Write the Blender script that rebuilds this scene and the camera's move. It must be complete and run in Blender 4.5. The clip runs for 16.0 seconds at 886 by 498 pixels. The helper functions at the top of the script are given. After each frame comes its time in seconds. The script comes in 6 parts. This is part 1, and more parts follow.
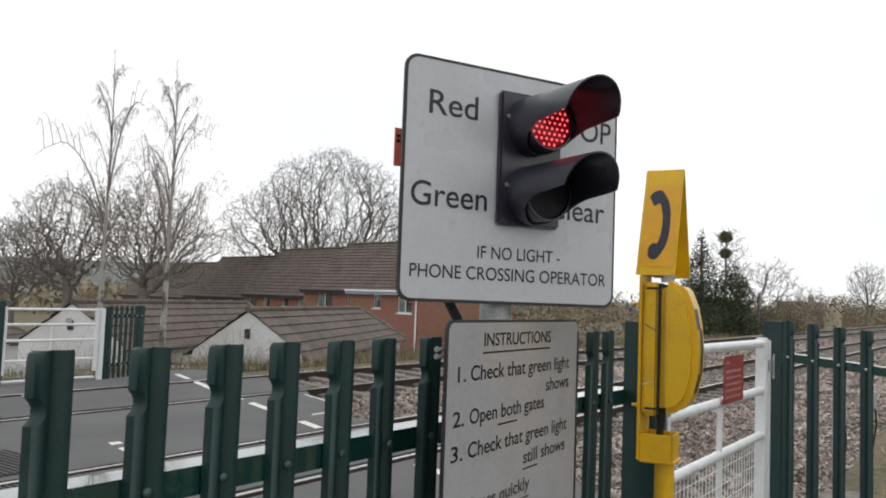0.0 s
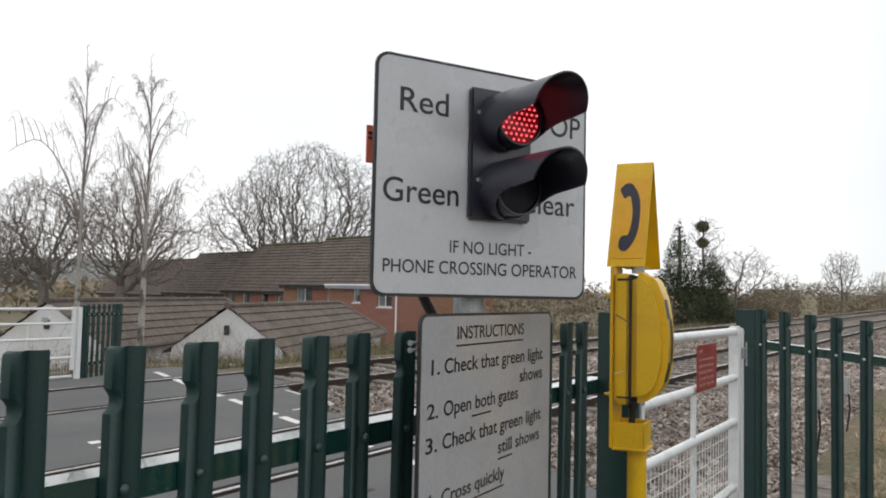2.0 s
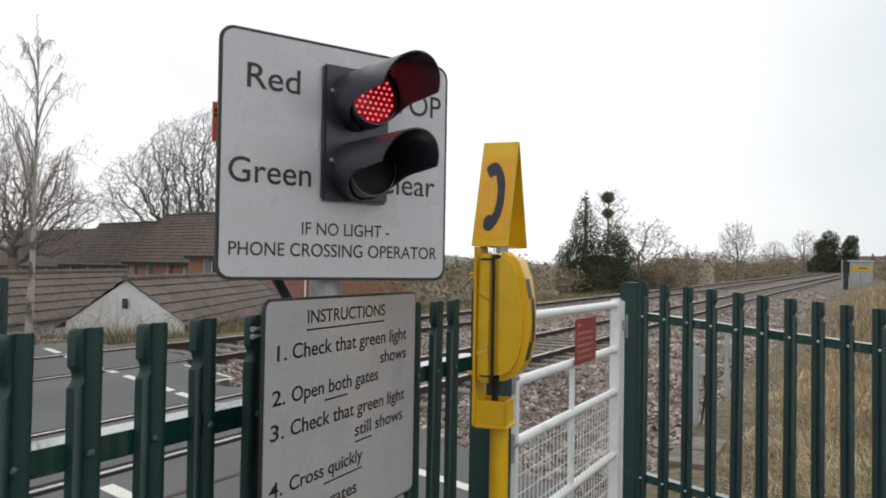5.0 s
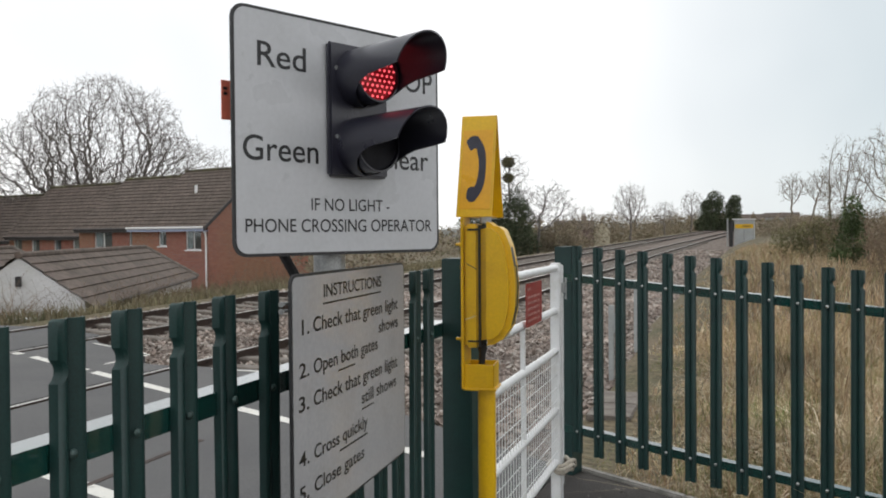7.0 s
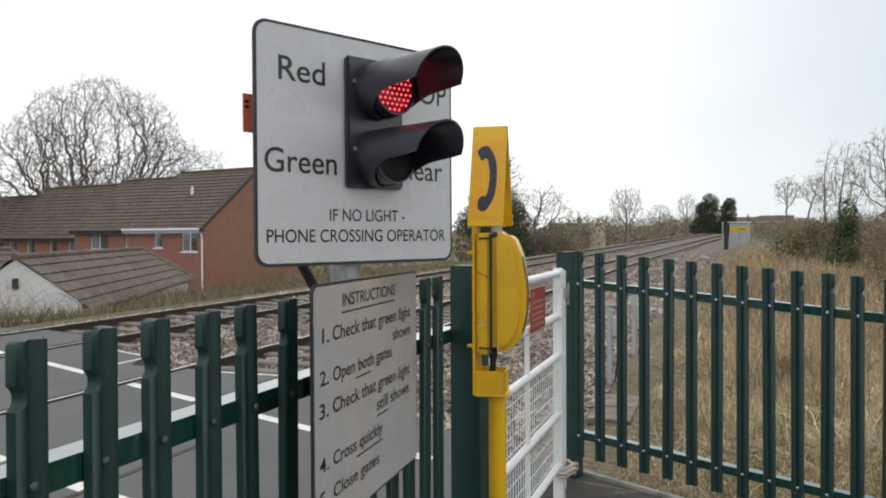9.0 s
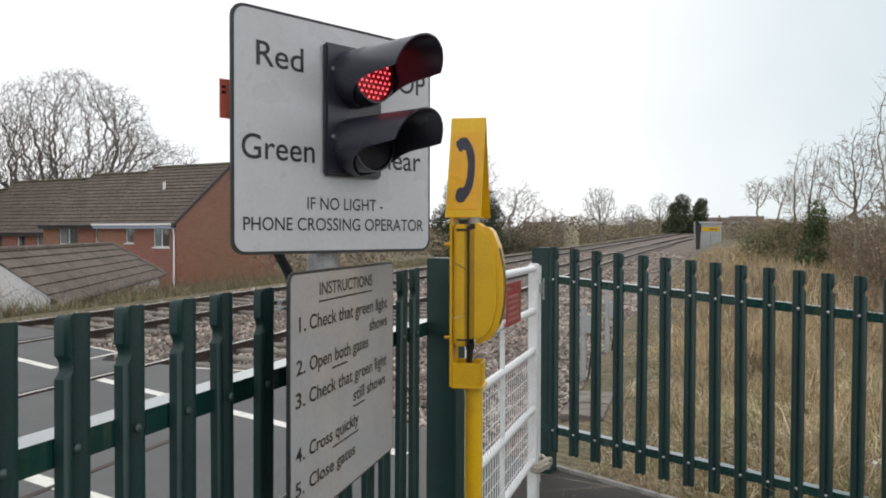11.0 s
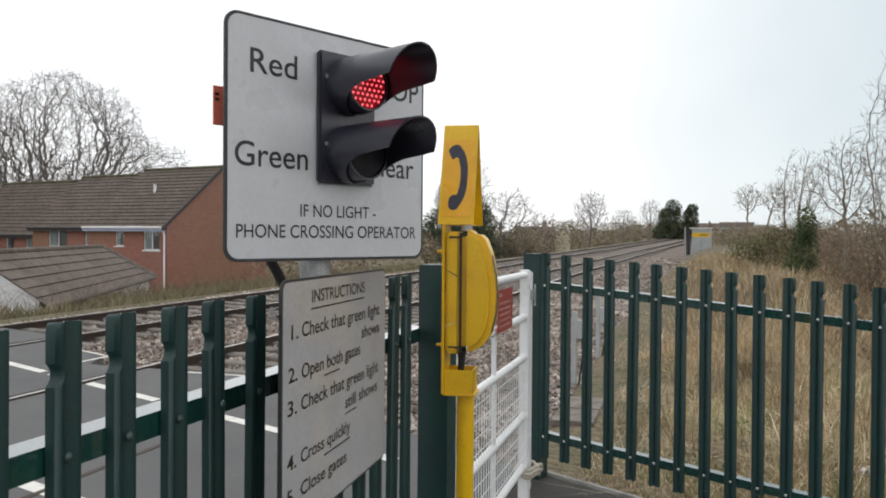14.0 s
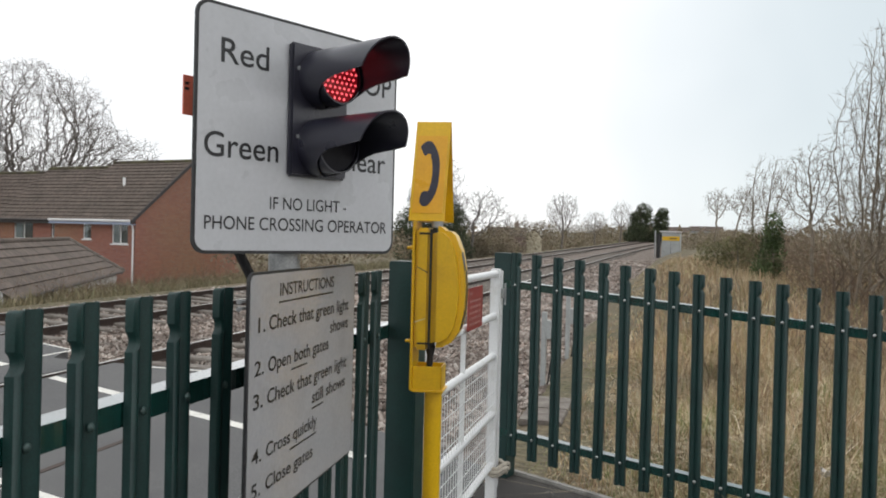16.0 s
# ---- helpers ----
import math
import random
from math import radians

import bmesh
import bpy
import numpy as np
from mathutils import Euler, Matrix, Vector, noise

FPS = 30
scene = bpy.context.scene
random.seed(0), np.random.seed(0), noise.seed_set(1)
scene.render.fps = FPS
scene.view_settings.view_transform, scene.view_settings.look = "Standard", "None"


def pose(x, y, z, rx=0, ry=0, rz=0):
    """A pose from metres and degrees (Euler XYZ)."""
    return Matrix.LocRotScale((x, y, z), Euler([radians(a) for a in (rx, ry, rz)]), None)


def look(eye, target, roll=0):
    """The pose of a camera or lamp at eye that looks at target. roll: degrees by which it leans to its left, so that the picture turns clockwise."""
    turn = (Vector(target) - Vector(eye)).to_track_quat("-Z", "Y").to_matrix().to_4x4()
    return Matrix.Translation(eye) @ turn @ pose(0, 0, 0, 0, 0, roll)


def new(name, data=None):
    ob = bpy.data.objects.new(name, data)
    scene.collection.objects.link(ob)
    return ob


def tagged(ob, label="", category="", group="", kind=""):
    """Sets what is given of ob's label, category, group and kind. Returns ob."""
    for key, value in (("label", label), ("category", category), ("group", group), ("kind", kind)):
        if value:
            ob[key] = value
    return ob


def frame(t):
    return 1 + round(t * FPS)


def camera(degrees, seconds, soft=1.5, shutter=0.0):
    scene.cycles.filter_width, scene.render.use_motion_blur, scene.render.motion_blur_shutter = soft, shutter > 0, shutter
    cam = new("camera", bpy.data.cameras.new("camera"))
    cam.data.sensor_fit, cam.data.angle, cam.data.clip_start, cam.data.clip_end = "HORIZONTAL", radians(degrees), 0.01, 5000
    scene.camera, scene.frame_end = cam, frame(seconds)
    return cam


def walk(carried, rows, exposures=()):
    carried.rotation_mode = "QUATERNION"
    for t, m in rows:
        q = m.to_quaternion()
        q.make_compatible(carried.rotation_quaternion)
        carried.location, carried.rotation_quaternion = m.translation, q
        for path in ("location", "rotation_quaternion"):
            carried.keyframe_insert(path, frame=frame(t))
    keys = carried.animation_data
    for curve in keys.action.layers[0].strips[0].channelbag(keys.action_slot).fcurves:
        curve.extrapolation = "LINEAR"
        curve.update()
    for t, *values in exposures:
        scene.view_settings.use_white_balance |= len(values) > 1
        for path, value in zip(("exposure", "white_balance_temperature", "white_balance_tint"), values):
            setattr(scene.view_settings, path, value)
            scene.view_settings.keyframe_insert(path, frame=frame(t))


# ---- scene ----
import collections

cam = camera(57.30, 16.0, soft=1.9)
ROWS = [
    (0.0, 0.0034, 0.0012, 1.5525, 39.523, 3.656, 2.110),
    (0.5, 0.0057, -0.0021, 1.5606, 37.319, 4.788, 2.760),
    (1.0, 0.0229, -0.0194, 1.5640, 35.770, 5.150, 1.611),
    (1.5, 0.0157, -0.0103, 1.5607, 38.898, 2.986, 0.884),
    (2.0, 0.0342, -0.0106, 1.5556, 38.080, 3.212, 1.236),
    (2.5, 0.0456, -0.0034, 1.5563, 41.175, 2.199, -0.045),
    (3.0, 0.0659, 0.0125, 1.5643, 39.130, 1.610, 0.904),
    (3.5, 0.0888, 0.1335, 1.5761, 35.370, 1.224, 0.502),
    (4.0, 0.1272, 0.1617, 1.5760, 34.457, 1.621, 1.777),
    (4.5, 0.1451, 0.1356, 1.5823, 33.179, 1.472, 1.659),
    (7.0, -0.0509, -0.0997, 1.6005, 24.845, -1.155, -0.466),
    (7.5, -0.0823, -0.1367, 1.6098, 22.612, -1.777, 0.028),
    (8.0, -0.0832, -0.1627, 1.6176, 23.215, -0.723, 0.233),
    (8.5, -0.0737, -0.1671, 1.6195, 24.566, -0.919, -0.288),
    (9.0, -0.0795, -0.1558, 1.6213, 24.514, -1.018, -0.329),
    (11.5, -0.1015, -0.1492, 1.5983, 22.038, -1.223, 0.026),
    (12.0, -0.1151, -0.1438, 1.6027, 21.538, -1.505, -0.237),
    (12.5, -0.1207, -0.1463, 1.6011, 21.458, -2.289, -0.381),
    (13.0, -0.1051, -0.1358, 1.6039, 21.429, -2.519, -0.443),
    (13.5, -0.0997, -0.1454, 1.6059, 21.688, -2.675, -0.234),
    (14.0, -0.0945, -0.1556, 1.6098, 22.079, -0.861, 0.455),
    (14.5, -0.0947, -0.1599, 1.6077, 22.121, -0.942, 0.952),
    (15.0, -0.0942, -0.1586, 1.6045, 22.148, -0.713, 1.209),
    (15.5, -0.0932, -0.1563, 1.5947, 20.882, -0.782, 1.924),
    (16.0, -0.0896, -0.1527, 1.6011, 20.115, -0.882, 1.489),
]


def aim(x, y, z, yaw, pitch, roll):
    """An eye and its heading to the left of +y, its rise and its lean."""
    a, b = radians(yaw), radians(pitch)
    return look((x, y, z), (x - math.sin(a) * math.cos(b), y + math.cos(a) * math.cos(b), z + math.sin(b)), roll)


walk(cam, [(t, aim(*row)) for t, *row in ROWS], [(0.0, 0.07), (7.3, 0.06), (8.3, 0.17), (16.0, 0.17)])
PI = math.pi
TY = radians(5.3)                       # heading of the railway, to the left of +y
TD, TN = Vector((-math.sin(TY), math.cos(TY), 0)), Vector((math.cos(TY), math.sin(TY), 0))


def tr(o, s, z=0.0):
    """A place from its offset across the railway and its way along it."""
    u = min(max(s - 6.0, 0.0), 190.0)
    bend = 0.000425 * u * u + max(s - 196.0, 0.0) * 0.08                  # the line curves to the right
    rise = (0.0025 * u + 0.000075 * u * u) * float(np.interp(o, [-45, -20], [0, 1]))
    return TN * (o + bend) + TD * s + Vector((0, 0, z + rise))


# ---- world, sun ----
world = bpy.data.worlds.new("overcast_sky")
scene.world = world
world.use_nodes = True
wn, wl = world.node_tree.nodes, world.node_tree.links
wn.clear()
sky = wn.new("ShaderNodeTexSky")
sky.sky_type, sky.sun_disc, sky.sun_elevation, sky.sun_rotation = "NISHITA", False, radians(50), radians(347)
coord, cloud, ramp = wn.new("ShaderNodeTexCoord"), wn.new("ShaderNodeTexNoise"), wn.new("ShaderNodeValToRGB")
cloud.inputs["Scale"].default_value, cloud.inputs["Detail"].default_value = 1.5, 4.0
ramp.color_ramp.elements[0].position, ramp.color_ramp.elements[0].color = 0.34, (0.86, 0.89, 0.92, 1)
ramp.color_ramp.elements[1].position, ramp.color_ramp.elements[1].color = 0.58, (1.12, 1.12, 1.12, 1)
dim, blend, bg, wout = wn.new("ShaderNodeVectorMath"), wn.new("ShaderNodeMixRGB"), wn.new("ShaderNodeBackground"), wn.new("ShaderNodeOutputWorld")
dim.operation = "SCALE"
dim.inputs["Scale"].default_value = 0.10
blend.inputs["Fac"].default_value = 0.94
wl.new(coord.outputs["Generated"], cloud.inputs["Vector"])
wl.new(cloud.outputs["Fac"], ramp.inputs["Fac"])
wl.new(sky.outputs["Color"], dim.inputs[0])
wl.new(dim.outputs["Vector"], blend.inputs["Color1"])
# the cloud is thicker and bluer over the end of the line
side, thick, tone = wn.new("ShaderNodeSeparateXYZ"), wn.new("ShaderNodeMapRange"), wn.new("ShaderNodeMixRGB")
thick.inputs["From Min"].default_value, thick.inputs["From Max"].default_value = -0.36, 0.16
thick.interpolation_type = "SMOOTHSTEP"
tone.blend_type = "MULTIPLY"
tone.inputs["Color2"].default_value = (0.58, 0.645, 0.675, 1)
wl.new(coord.outputs["Generated"], side.inputs["Vector"])
wl.new(side.outputs["X"], thick.inputs["Value"])
ahead, both = wn.new("ShaderNodeMapRange"), wn.new("ShaderNodeMath")
ahead.inputs["From Min"].default_value, ahead.inputs["From Max"].default_value = 0.45, 0.85
both.operation = "MULTIPLY"
wl.new(side.outputs["Y"], ahead.inputs["Value"])
wl.new(thick.outputs["Result"], both.inputs[0])
wl.new(ahead.outputs["Result"], both.inputs[1])
wl.new(both.outputs["Value"], tone.inputs["Fac"])
wl.new(ramp.outputs["Color"], tone.inputs["Color1"])
wl.new(tone.outputs["Color"], blend.inputs["Color2"])
wl.new(blend.outputs["Color"], bg.inputs["Color"])
bg.inputs["Strength"].default_value = 1.0
wl.new(bg.outputs["Background"], wout.inputs["Surface"])
sun = new("sun", bpy.data.lights.new("sun", "SUN"))
sun.data.energy, sun.data.angle, sun.data.color = 0.7, radians(30), (1.0, 0.96, 0.9)
sun.matrix_world = look((-3, 13, 16), (0, 0, 0))


# ---- materials ----
def mat(name, base, rough=0.6, metal=0.0, vary=0.15, scale=12.0, fine=160.0, bump=0.15, depth=0.004, second=None, amount=0.5, sharp=0.12,
        island=0.0, spec=0.5, coat=0.0):
    """A surface with a base colour, coarse and fine variation, a second colour in patches and a fine relief. scale: patches per metre."""
    m = bpy.data.materials.new(name)
    m.use_nodes = True
    n, l = m.node_tree.nodes, m.node_tree.links
    b = n["Principled BSDF"]
    b.inputs["Roughness"].default_value, b.inputs["Metallic"].default_value = rough, metal
    b.inputs["Specular IOR Level"].default_value, b.inputs["Coat Weight"].default_value = spec, coat
    tc = n.new("ShaderNodeTexCoord")
    geo = n.new("ShaderNodeNewGeometry")
    coarse, grain = n.new("ShaderNodeTexNoise"), n.new("ShaderNodeTexNoise")
    coarse.inputs["Scale"].default_value, coarse.inputs["Detail"].default_value = scale, 5.0
    grain.inputs["Scale"].default_value, grain.inputs["Detail"].default_value = fine, 3.0
    for t in (coarse, grain):
        l.new(geo.outputs["Position"], t.inputs["Vector"])
    patch = n.new("ShaderNodeMapRange")
    patch.inputs["From Min"].default_value, patch.inputs["From Max"].default_value = amount - sharp, amount + sharp
    l.new(coarse.outputs["Fac"], patch.inputs["Value"])
    mix = n.new("ShaderNodeMixRGB")
    mix.inputs["Color1"].default_value = (*base, 1)
    mix.inputs["Color2"].default_value = (*(second or [c * (1 - vary) for c in base]), 1)
    l.new(patch.outputs["Result"], mix.inputs["Fac"])
    hsv = n.new("ShaderNodeHueSaturation")
    l.new(mix.outputs["Color"], hsv.inputs["Color"])
    val = n.new("ShaderNodeMapRange")
    val.inputs["From Min"].default_value, val.inputs["From Max"].default_value = 0.3, 0.7
    val.inputs["To Min"].default_value, val.inputs["To Max"].default_value = 1 - vary, 1 + vary
    l.new(grain.outputs["Fac"], val.inputs["Value"])
    last = val.outputs["Result"]
    if island:
        rnd, mul = n.new("ShaderNodeMapRange"), n.new("ShaderNodeMath")
        rnd.inputs["To Min"].default_value, rnd.inputs["To Max"].default_value = 1 - island, 1 + island
        l.new(geo.outputs["Random Per Island"], rnd.inputs["Value"])
        mul.operation = "MULTIPLY"
        l.new(last, mul.inputs[0]), l.new(rnd.outputs["Result"], mul.inputs[1])
        last = mul.outputs["Value"]
    l.new(last, hsv.inputs["Value"])
    l.new(hsv.outputs["Color"], b.inputs["Base Color"])
    rr = n.new("ShaderNodeMapRange")
    rr.inputs["To Min"].default_value, rr.inputs["To Max"].default_value = max(rough - 0.1, 0.03), min(rough + 0.12, 1)
    l.new(coarse.outputs["Fac"], rr.inputs["Value"])
    l.new(rr.outputs["Result"], b.inputs["Roughness"])
    if bump:
        bp = n.new("ShaderNodeBump")
        bp.inputs["Strength"].default_value, bp.inputs["Distance"].default_value = bump, depth
        l.new(grain.outputs["Fac"], bp.inputs["Height"])
        l.new(bp.outputs["Normal"], b.inputs["Normal"])
    return m


def ramp_mat(name, stops, rough=0.85):
    """Each loose piece of a mesh takes its own colour from a row of colours."""
    m = bpy.data.materials.new(name)
    m.use_nodes = True
    n, l = m.node_tree.nodes, m.node_tree.links
    geo, rp, b = n.new("ShaderNodeNewGeometry"), n.new("ShaderNodeValToRGB"), n["Principled BSDF"]
    rp.color_ramp.elements[0].color, rp.color_ramp.elements[1].color = (*stops[0], 1), (*stops[-1], 1)
    for k, c in enumerate(stops[1:-1], 1):
        rp.color_ramp.elements.new(k / (len(stops) - 1)).color = (*c, 1)
    l.new(geo.outputs["Random Per Island"], rp.inputs["Fac"])
    tint, big, mr = n.new("ShaderNodeHueSaturation"), n.new("ShaderNodeTexNoise"), n.new("ShaderNodeMapRange")
    big.inputs["Scale"].default_value = 0.9
    l.new(geo.outputs["Position"], big.inputs["Vector"])
    mr.inputs["From Min"].default_value, mr.inputs["From Max"].default_value = 0.3, 0.7
    mr.inputs["To Min"].default_value, mr.inputs["To Max"].default_value = 0.55, 1.3
    l.new(big.outputs["Fac"], mr.inputs["Value"]), l.new(mr.outputs["Result"], tint.inputs["Value"])
    l.new(rp.outputs["Color"], tint.inputs["Color"]), l.new(tint.outputs["Color"], b.inputs["Base Color"])
    b.inputs["Roughness"].default_value = rough
    return m


def brick_mat(name, c1, c2, mortar):
    m = bpy.data.materials.new(name)
    m.use_nodes = True
    n, l = m.node_tree.nodes, m.node_tree.links
    b, tc, bt, mp, nz, mx = n["Principled BSDF"], n.new("ShaderNodeTexCoord"), n.new("ShaderNodeTexBrick"), n.new("ShaderNodeVectorMath"), n.new("ShaderNodeTexNoise"), n.new("ShaderNodeMixRGB")
    # wall meshes carry their own length and height as the x and y of the UV layer
    l.new(tc.outputs["UV"], bt.inputs["Vector"])
    bt.inputs["Color1"].default_value, bt.inputs["Color2"].default_value, bt.inputs["Mortar"].default_value = (*c1, 1), (*c2, 1), (*mortar, 1)
    bt.inputs["Scale"].default_value, bt.inputs["Brick Width"].default_value, bt.inputs["Row Height"].default_value, bt.inputs["Mortar Size"].default_value = 1.0, 0.225, 0.075, 0.006
    nz.inputs["Scale"].default_value, nz.inputs["Detail"].default_value = 0.8, 4
    mx.blend_type, mx.inputs["Fac"].default_value = "MULTIPLY", 0.5
    l.new(bt.outputs["Color"], mx.inputs["Color1"]), l.new(nz.outputs["Color"], mx.inputs["Color2"])
    l.new(mx.outputs["Color"], b.inputs["Base Color"])
    b.inputs["Roughness"].default_value = 0.85
    bp = n.new("ShaderNodeBump")
    bp.inputs["Strength"].default_value, bp.inputs["Distance"].default_value, bp.invert = 0.4, 0.01, True
    l.new(bt.outputs["Fac"], bp.inputs["Height"]), l.new(bp.outputs["Normal"], b.inputs["Normal"])
    return m


def glow_mat(name, colour, strength):
    m = bpy.data.materials.new(name)
    m.use_nodes = True
    b = m.node_tree.nodes["Principled BSDF"]
    b.inputs["Base Color"].default_value, b.inputs["Emission Color"].default_value, b.inputs["Emission Strength"].default_value = (*colour, 1), (*colour, 1), strength
    b.inputs["Roughness"].default_value = 0.3
    return m


def glass_mat(name):
    m = bpy.data.materials.new(name)
    m.use_nodes = True
    b = m.node_tree.nodes["Principled BSDF"]
    b.inputs["Base Color"].default_value, b.inputs["Roughness"].default_value, b.inputs["Transmission Weight"].default_value = (0.85, 0.92, 0.92, 1), 0.03, 1.0
    return m


GREEN = mat("green_powder_coat", (0.0095, 0.039, 0.035), 0.42, 0, 0.22, 9, 240, 0.12, 0.001, second=(0.0075, 0.031, 0.029), spec=0.5)
GREENRAIL = mat("wet_green_paint", (0.006, 0.046, 0.038), 0.12, 0, 0.2, 9, 240, 0.05, 0.001, second=(0.005, 0.036, 0.031), spec=0.6, coat=0.9)
GALV = mat("galvanised_steel", (0.42, 0.43, 0.43), 0.45, 0.7, 0.2, 25, 200, 0.1, 0.001)
BOLT = mat("zinc_bolt", (0.55, 0.57, 0.56), 0.35, 0.8, 0.2, 60, 300, 0.1, 0.001)
BOLTDULL = mat("green_painted_bolt", (0.055, 0.095, 0.088), 0.35, 0.2, 0.3, 60, 300, 0.1, 0.001)
SIGNFACE = mat("white_sign_sheeting", (0.555, 0.565, 0.585), 0.28, 0, 0.03, 7, 90, 0.02, 0.0005, second=(0.52, 0.53, 0.545), amount=0.62, spec=0.5)
INSFACE = mat("weathered_sign_sheeting", (0.43, 0.43, 0.44), 0.14, 0, 0.04, 6, 90, 0.02, 0.0005, second=(0.39, 0.39, 0.395), amount=0.62, spec=0.6)
BLACK = mat("black_sign_film", (0.012, 0.012, 0.014), 0.35, 0, 0.2, 30, 200, 0.0)
BACKING = mat("dark_sign_edge", (0.03, 0.03, 0.032), 0.5, 0, 0.2, 30, 200, 0.05, 0.001)
HOUSING = mat("black_polycarbonate", (0.024, 0.024, 0.038), 0.30, 0, 0.2, 14, 260, 0.08, 0.001, second=(0.027, 0.027, 0.040), spec=0.6)
YELLOW = mat("yellow_phone_paint", (0.72, 0.43, 0.006), 0.33, 0, 0.06, 10, 140, 0.04, 0.0008, second=(0.62, 0.35, 0.008), amount=0.6)
AMBER = mat("amber_reflective_panel", (0.74, 0.37, 0.01), 0.3, 0, 0.06, 20, 200, 0.03, 0.0005)
SCUFF = mat("pale_scratch", (0.72, 0.6, 0.3), 0.6, 0, 0.2, 40, 200, 0.0)
INK = mat("dark_blue_symbol_print", (0.022, 0.022, 0.04), 0.4, 0, 0.25, 40, 240, 0.0)
RUBBER = mat("black_rubber", (0.012, 0.012, 0.012), 0.6, 0, 0.2, 40, 200, 0.1, 0.001)
WHITEGATE = mat("white_gate_paint", (0.78, 0.79, 0.79), 0.35, 0, 0.05, 14, 120, 0.06, 0.001, second=(0.66, 0.66, 0.63), amount=0.66)
WIRE = mat("white_mesh_wire", (0.70, 0.71, 0.70), 0.45, 0, 0.08, 20, 120, 0.0)
REDSIGN = mat("red_sign_film", (0.27, 0.028, 0.024), 0.4, 0, 0.12, 14, 150, 0.02, 0.0005, second=(0.32, 0.05, 0.04))
ORANGE = mat("orange_sign_film", (0.80, 0.20, 0.13), 0.4, 0, 0.08, 14, 150, 0.02, 0.0005)
LETTER = mat("faded_white_letters", (0.42, 0.20, 0.18), 0.5, 0, 0.1, 40, 200, 0.0)
ROPE = mat("pale_rope", (0.55, 0.50, 0.42), 0.9, 0, 0.25, 60, 400, 0.4, 0.004)
TARMAC = mat("worn_grey_tarmac", (0.088, 0.088, 0.090), 0.9, 0, 0.25, 0.9, 110, 0.5, 0.006, second=(0.125, 0.124, 0.122), amount=0.52, sharp=0.2)
DARKMAC = mat("dark_fresh_tarmac", (0.034, 0.031, 0.029), 0.85, 0, 0.5, 2.2, 130, 1.0, 0.012, second=(0.054, 0.048, 0.043), sharp=0.2)
PANEL = mat("ribbed_rubber_panel", (0.045, 0.045, 0.047), 0.8, 0, 0.25, 3, 120, 0.3, 0.004, second=(0.07, 0.068, 0.066))
LINE = mat("worn_white_road_paint", (0.70, 0.69, 0.64), 0.75, 0, 0.12, 9, 150, 0.3, 0.003, second=(0.42, 0.41, 0.38), amount=0.64, sharp=0.08)
KERB = mat("concrete_kerb", (0.27, 0.26, 0.24), 0.85, 0, 0.25, 8, 90, 0.6, 0.006, second=(0.16, 0.155, 0.14), amount=0.56)
RAILSIDE = mat("rusty_rail_side", (0.050, 0.031, 0.023), 0.75, 0.1, 0.3, 5, 120, 0.3, 0.003, second=(0.040, 0.027, 0.022))
RAILTOP = mat("polished_rail_head", (0.55, 0.53, 0.50), 0.28, 0.9, 0.1, 10, 100, 0.02, 0.001)
SLEEPER = mat("stained_concrete_sleeper", (0.20, 0.18, 0.155), 0.9, 0, 0.25, 6, 100, 0.4, 0.005, second=(0.13, 0.11, 0.095))
BALLASTBED = mat("ballast_bed", (0.140, 0.108, 0.088), 0.95, 0, 0.55, 5, 22, 1.0, 0.06, second=(0.185, 0.150, 0.125), sharp=0.2)
STONE = ramp_mat("ballast_stone", [(0.47, 0.41, 0.36), (0.25, 0.195, 0.165), (0.36, 0.295, 0.255), (0.15, 0.12, 0.10), (0.55, 0.50, 0.45), (0.32, 0.25, 0.21)], 0.9)
EARTH = mat("rough_grass_ground", (0.165, 0.125, 0.078), 0.95, 0, 0.4, 0.6, 14, 1.0, 0.06, second=(0.095, 0.09, 0.045), amount=0.5, sharp=0.2)
GRASS = ramp_mat("dry_grass_blades", [(0.60, 0.45, 0.26), (0.36, 0.23, 0.135), (0.82, 0.70, 0.49), (0.27, 0.27, 0.10), (0.52, 0.37, 0.215), (0.24, 0.15, 0.09), (0.68, 0.54, 0.35), (0.43, 0.28, 0.175), (0.33, 0.31, 0.13)], 0.8)
STRAW = ramp_mat("bleached_straw", [(0.85, 0.76, 0.58), (0.62, 0.50, 0.33), (0.78, 0.66, 0.46)], 0.75)
VERGE = ramp_mat("dull_verge_grass", [(0.25, 0.205, 0.125), (0.18, 0.165, 0.095), (0.32, 0.26, 0.16), (0.14, 0.15, 0.075), (0.22, 0.18, 0.115)], 0.85)
GREENGRASS = ramp_mat("green_grass_blades", [(0.15, 0.21, 0.06), (0.22, 0.26, 0.09), (0.32, 0.29, 0.13), (0.12, 0.17, 0.05), (0.46, 0.37, 0.20), (0.18, 0.24, 0.07)], 0.8)
TWIG = ramp_mat("bramble_stems", [(0.20, 0.14, 0.10), (0.14, 0.10, 0.07), (0.27, 0.19, 0.125), (0.17, 0.14, 0.085)], 0.85)
SCRUB = ramp_mat("hedge_twigs_and_leaves", [(0.28, 0.225, 0.165), (0.21, 0.175, 0.12), (0.33, 0.26, 0.185), (0.18, 0.175, 0.095), (0.29, 0.235, 0.19)], 0.95)
BARK = mat("grey_brown_bark", (0.21, 0.185, 0.165), 0.9, 0, 0.3, 4, 60, 0.6, 0.01, second=(0.155, 0.135, 0.12))
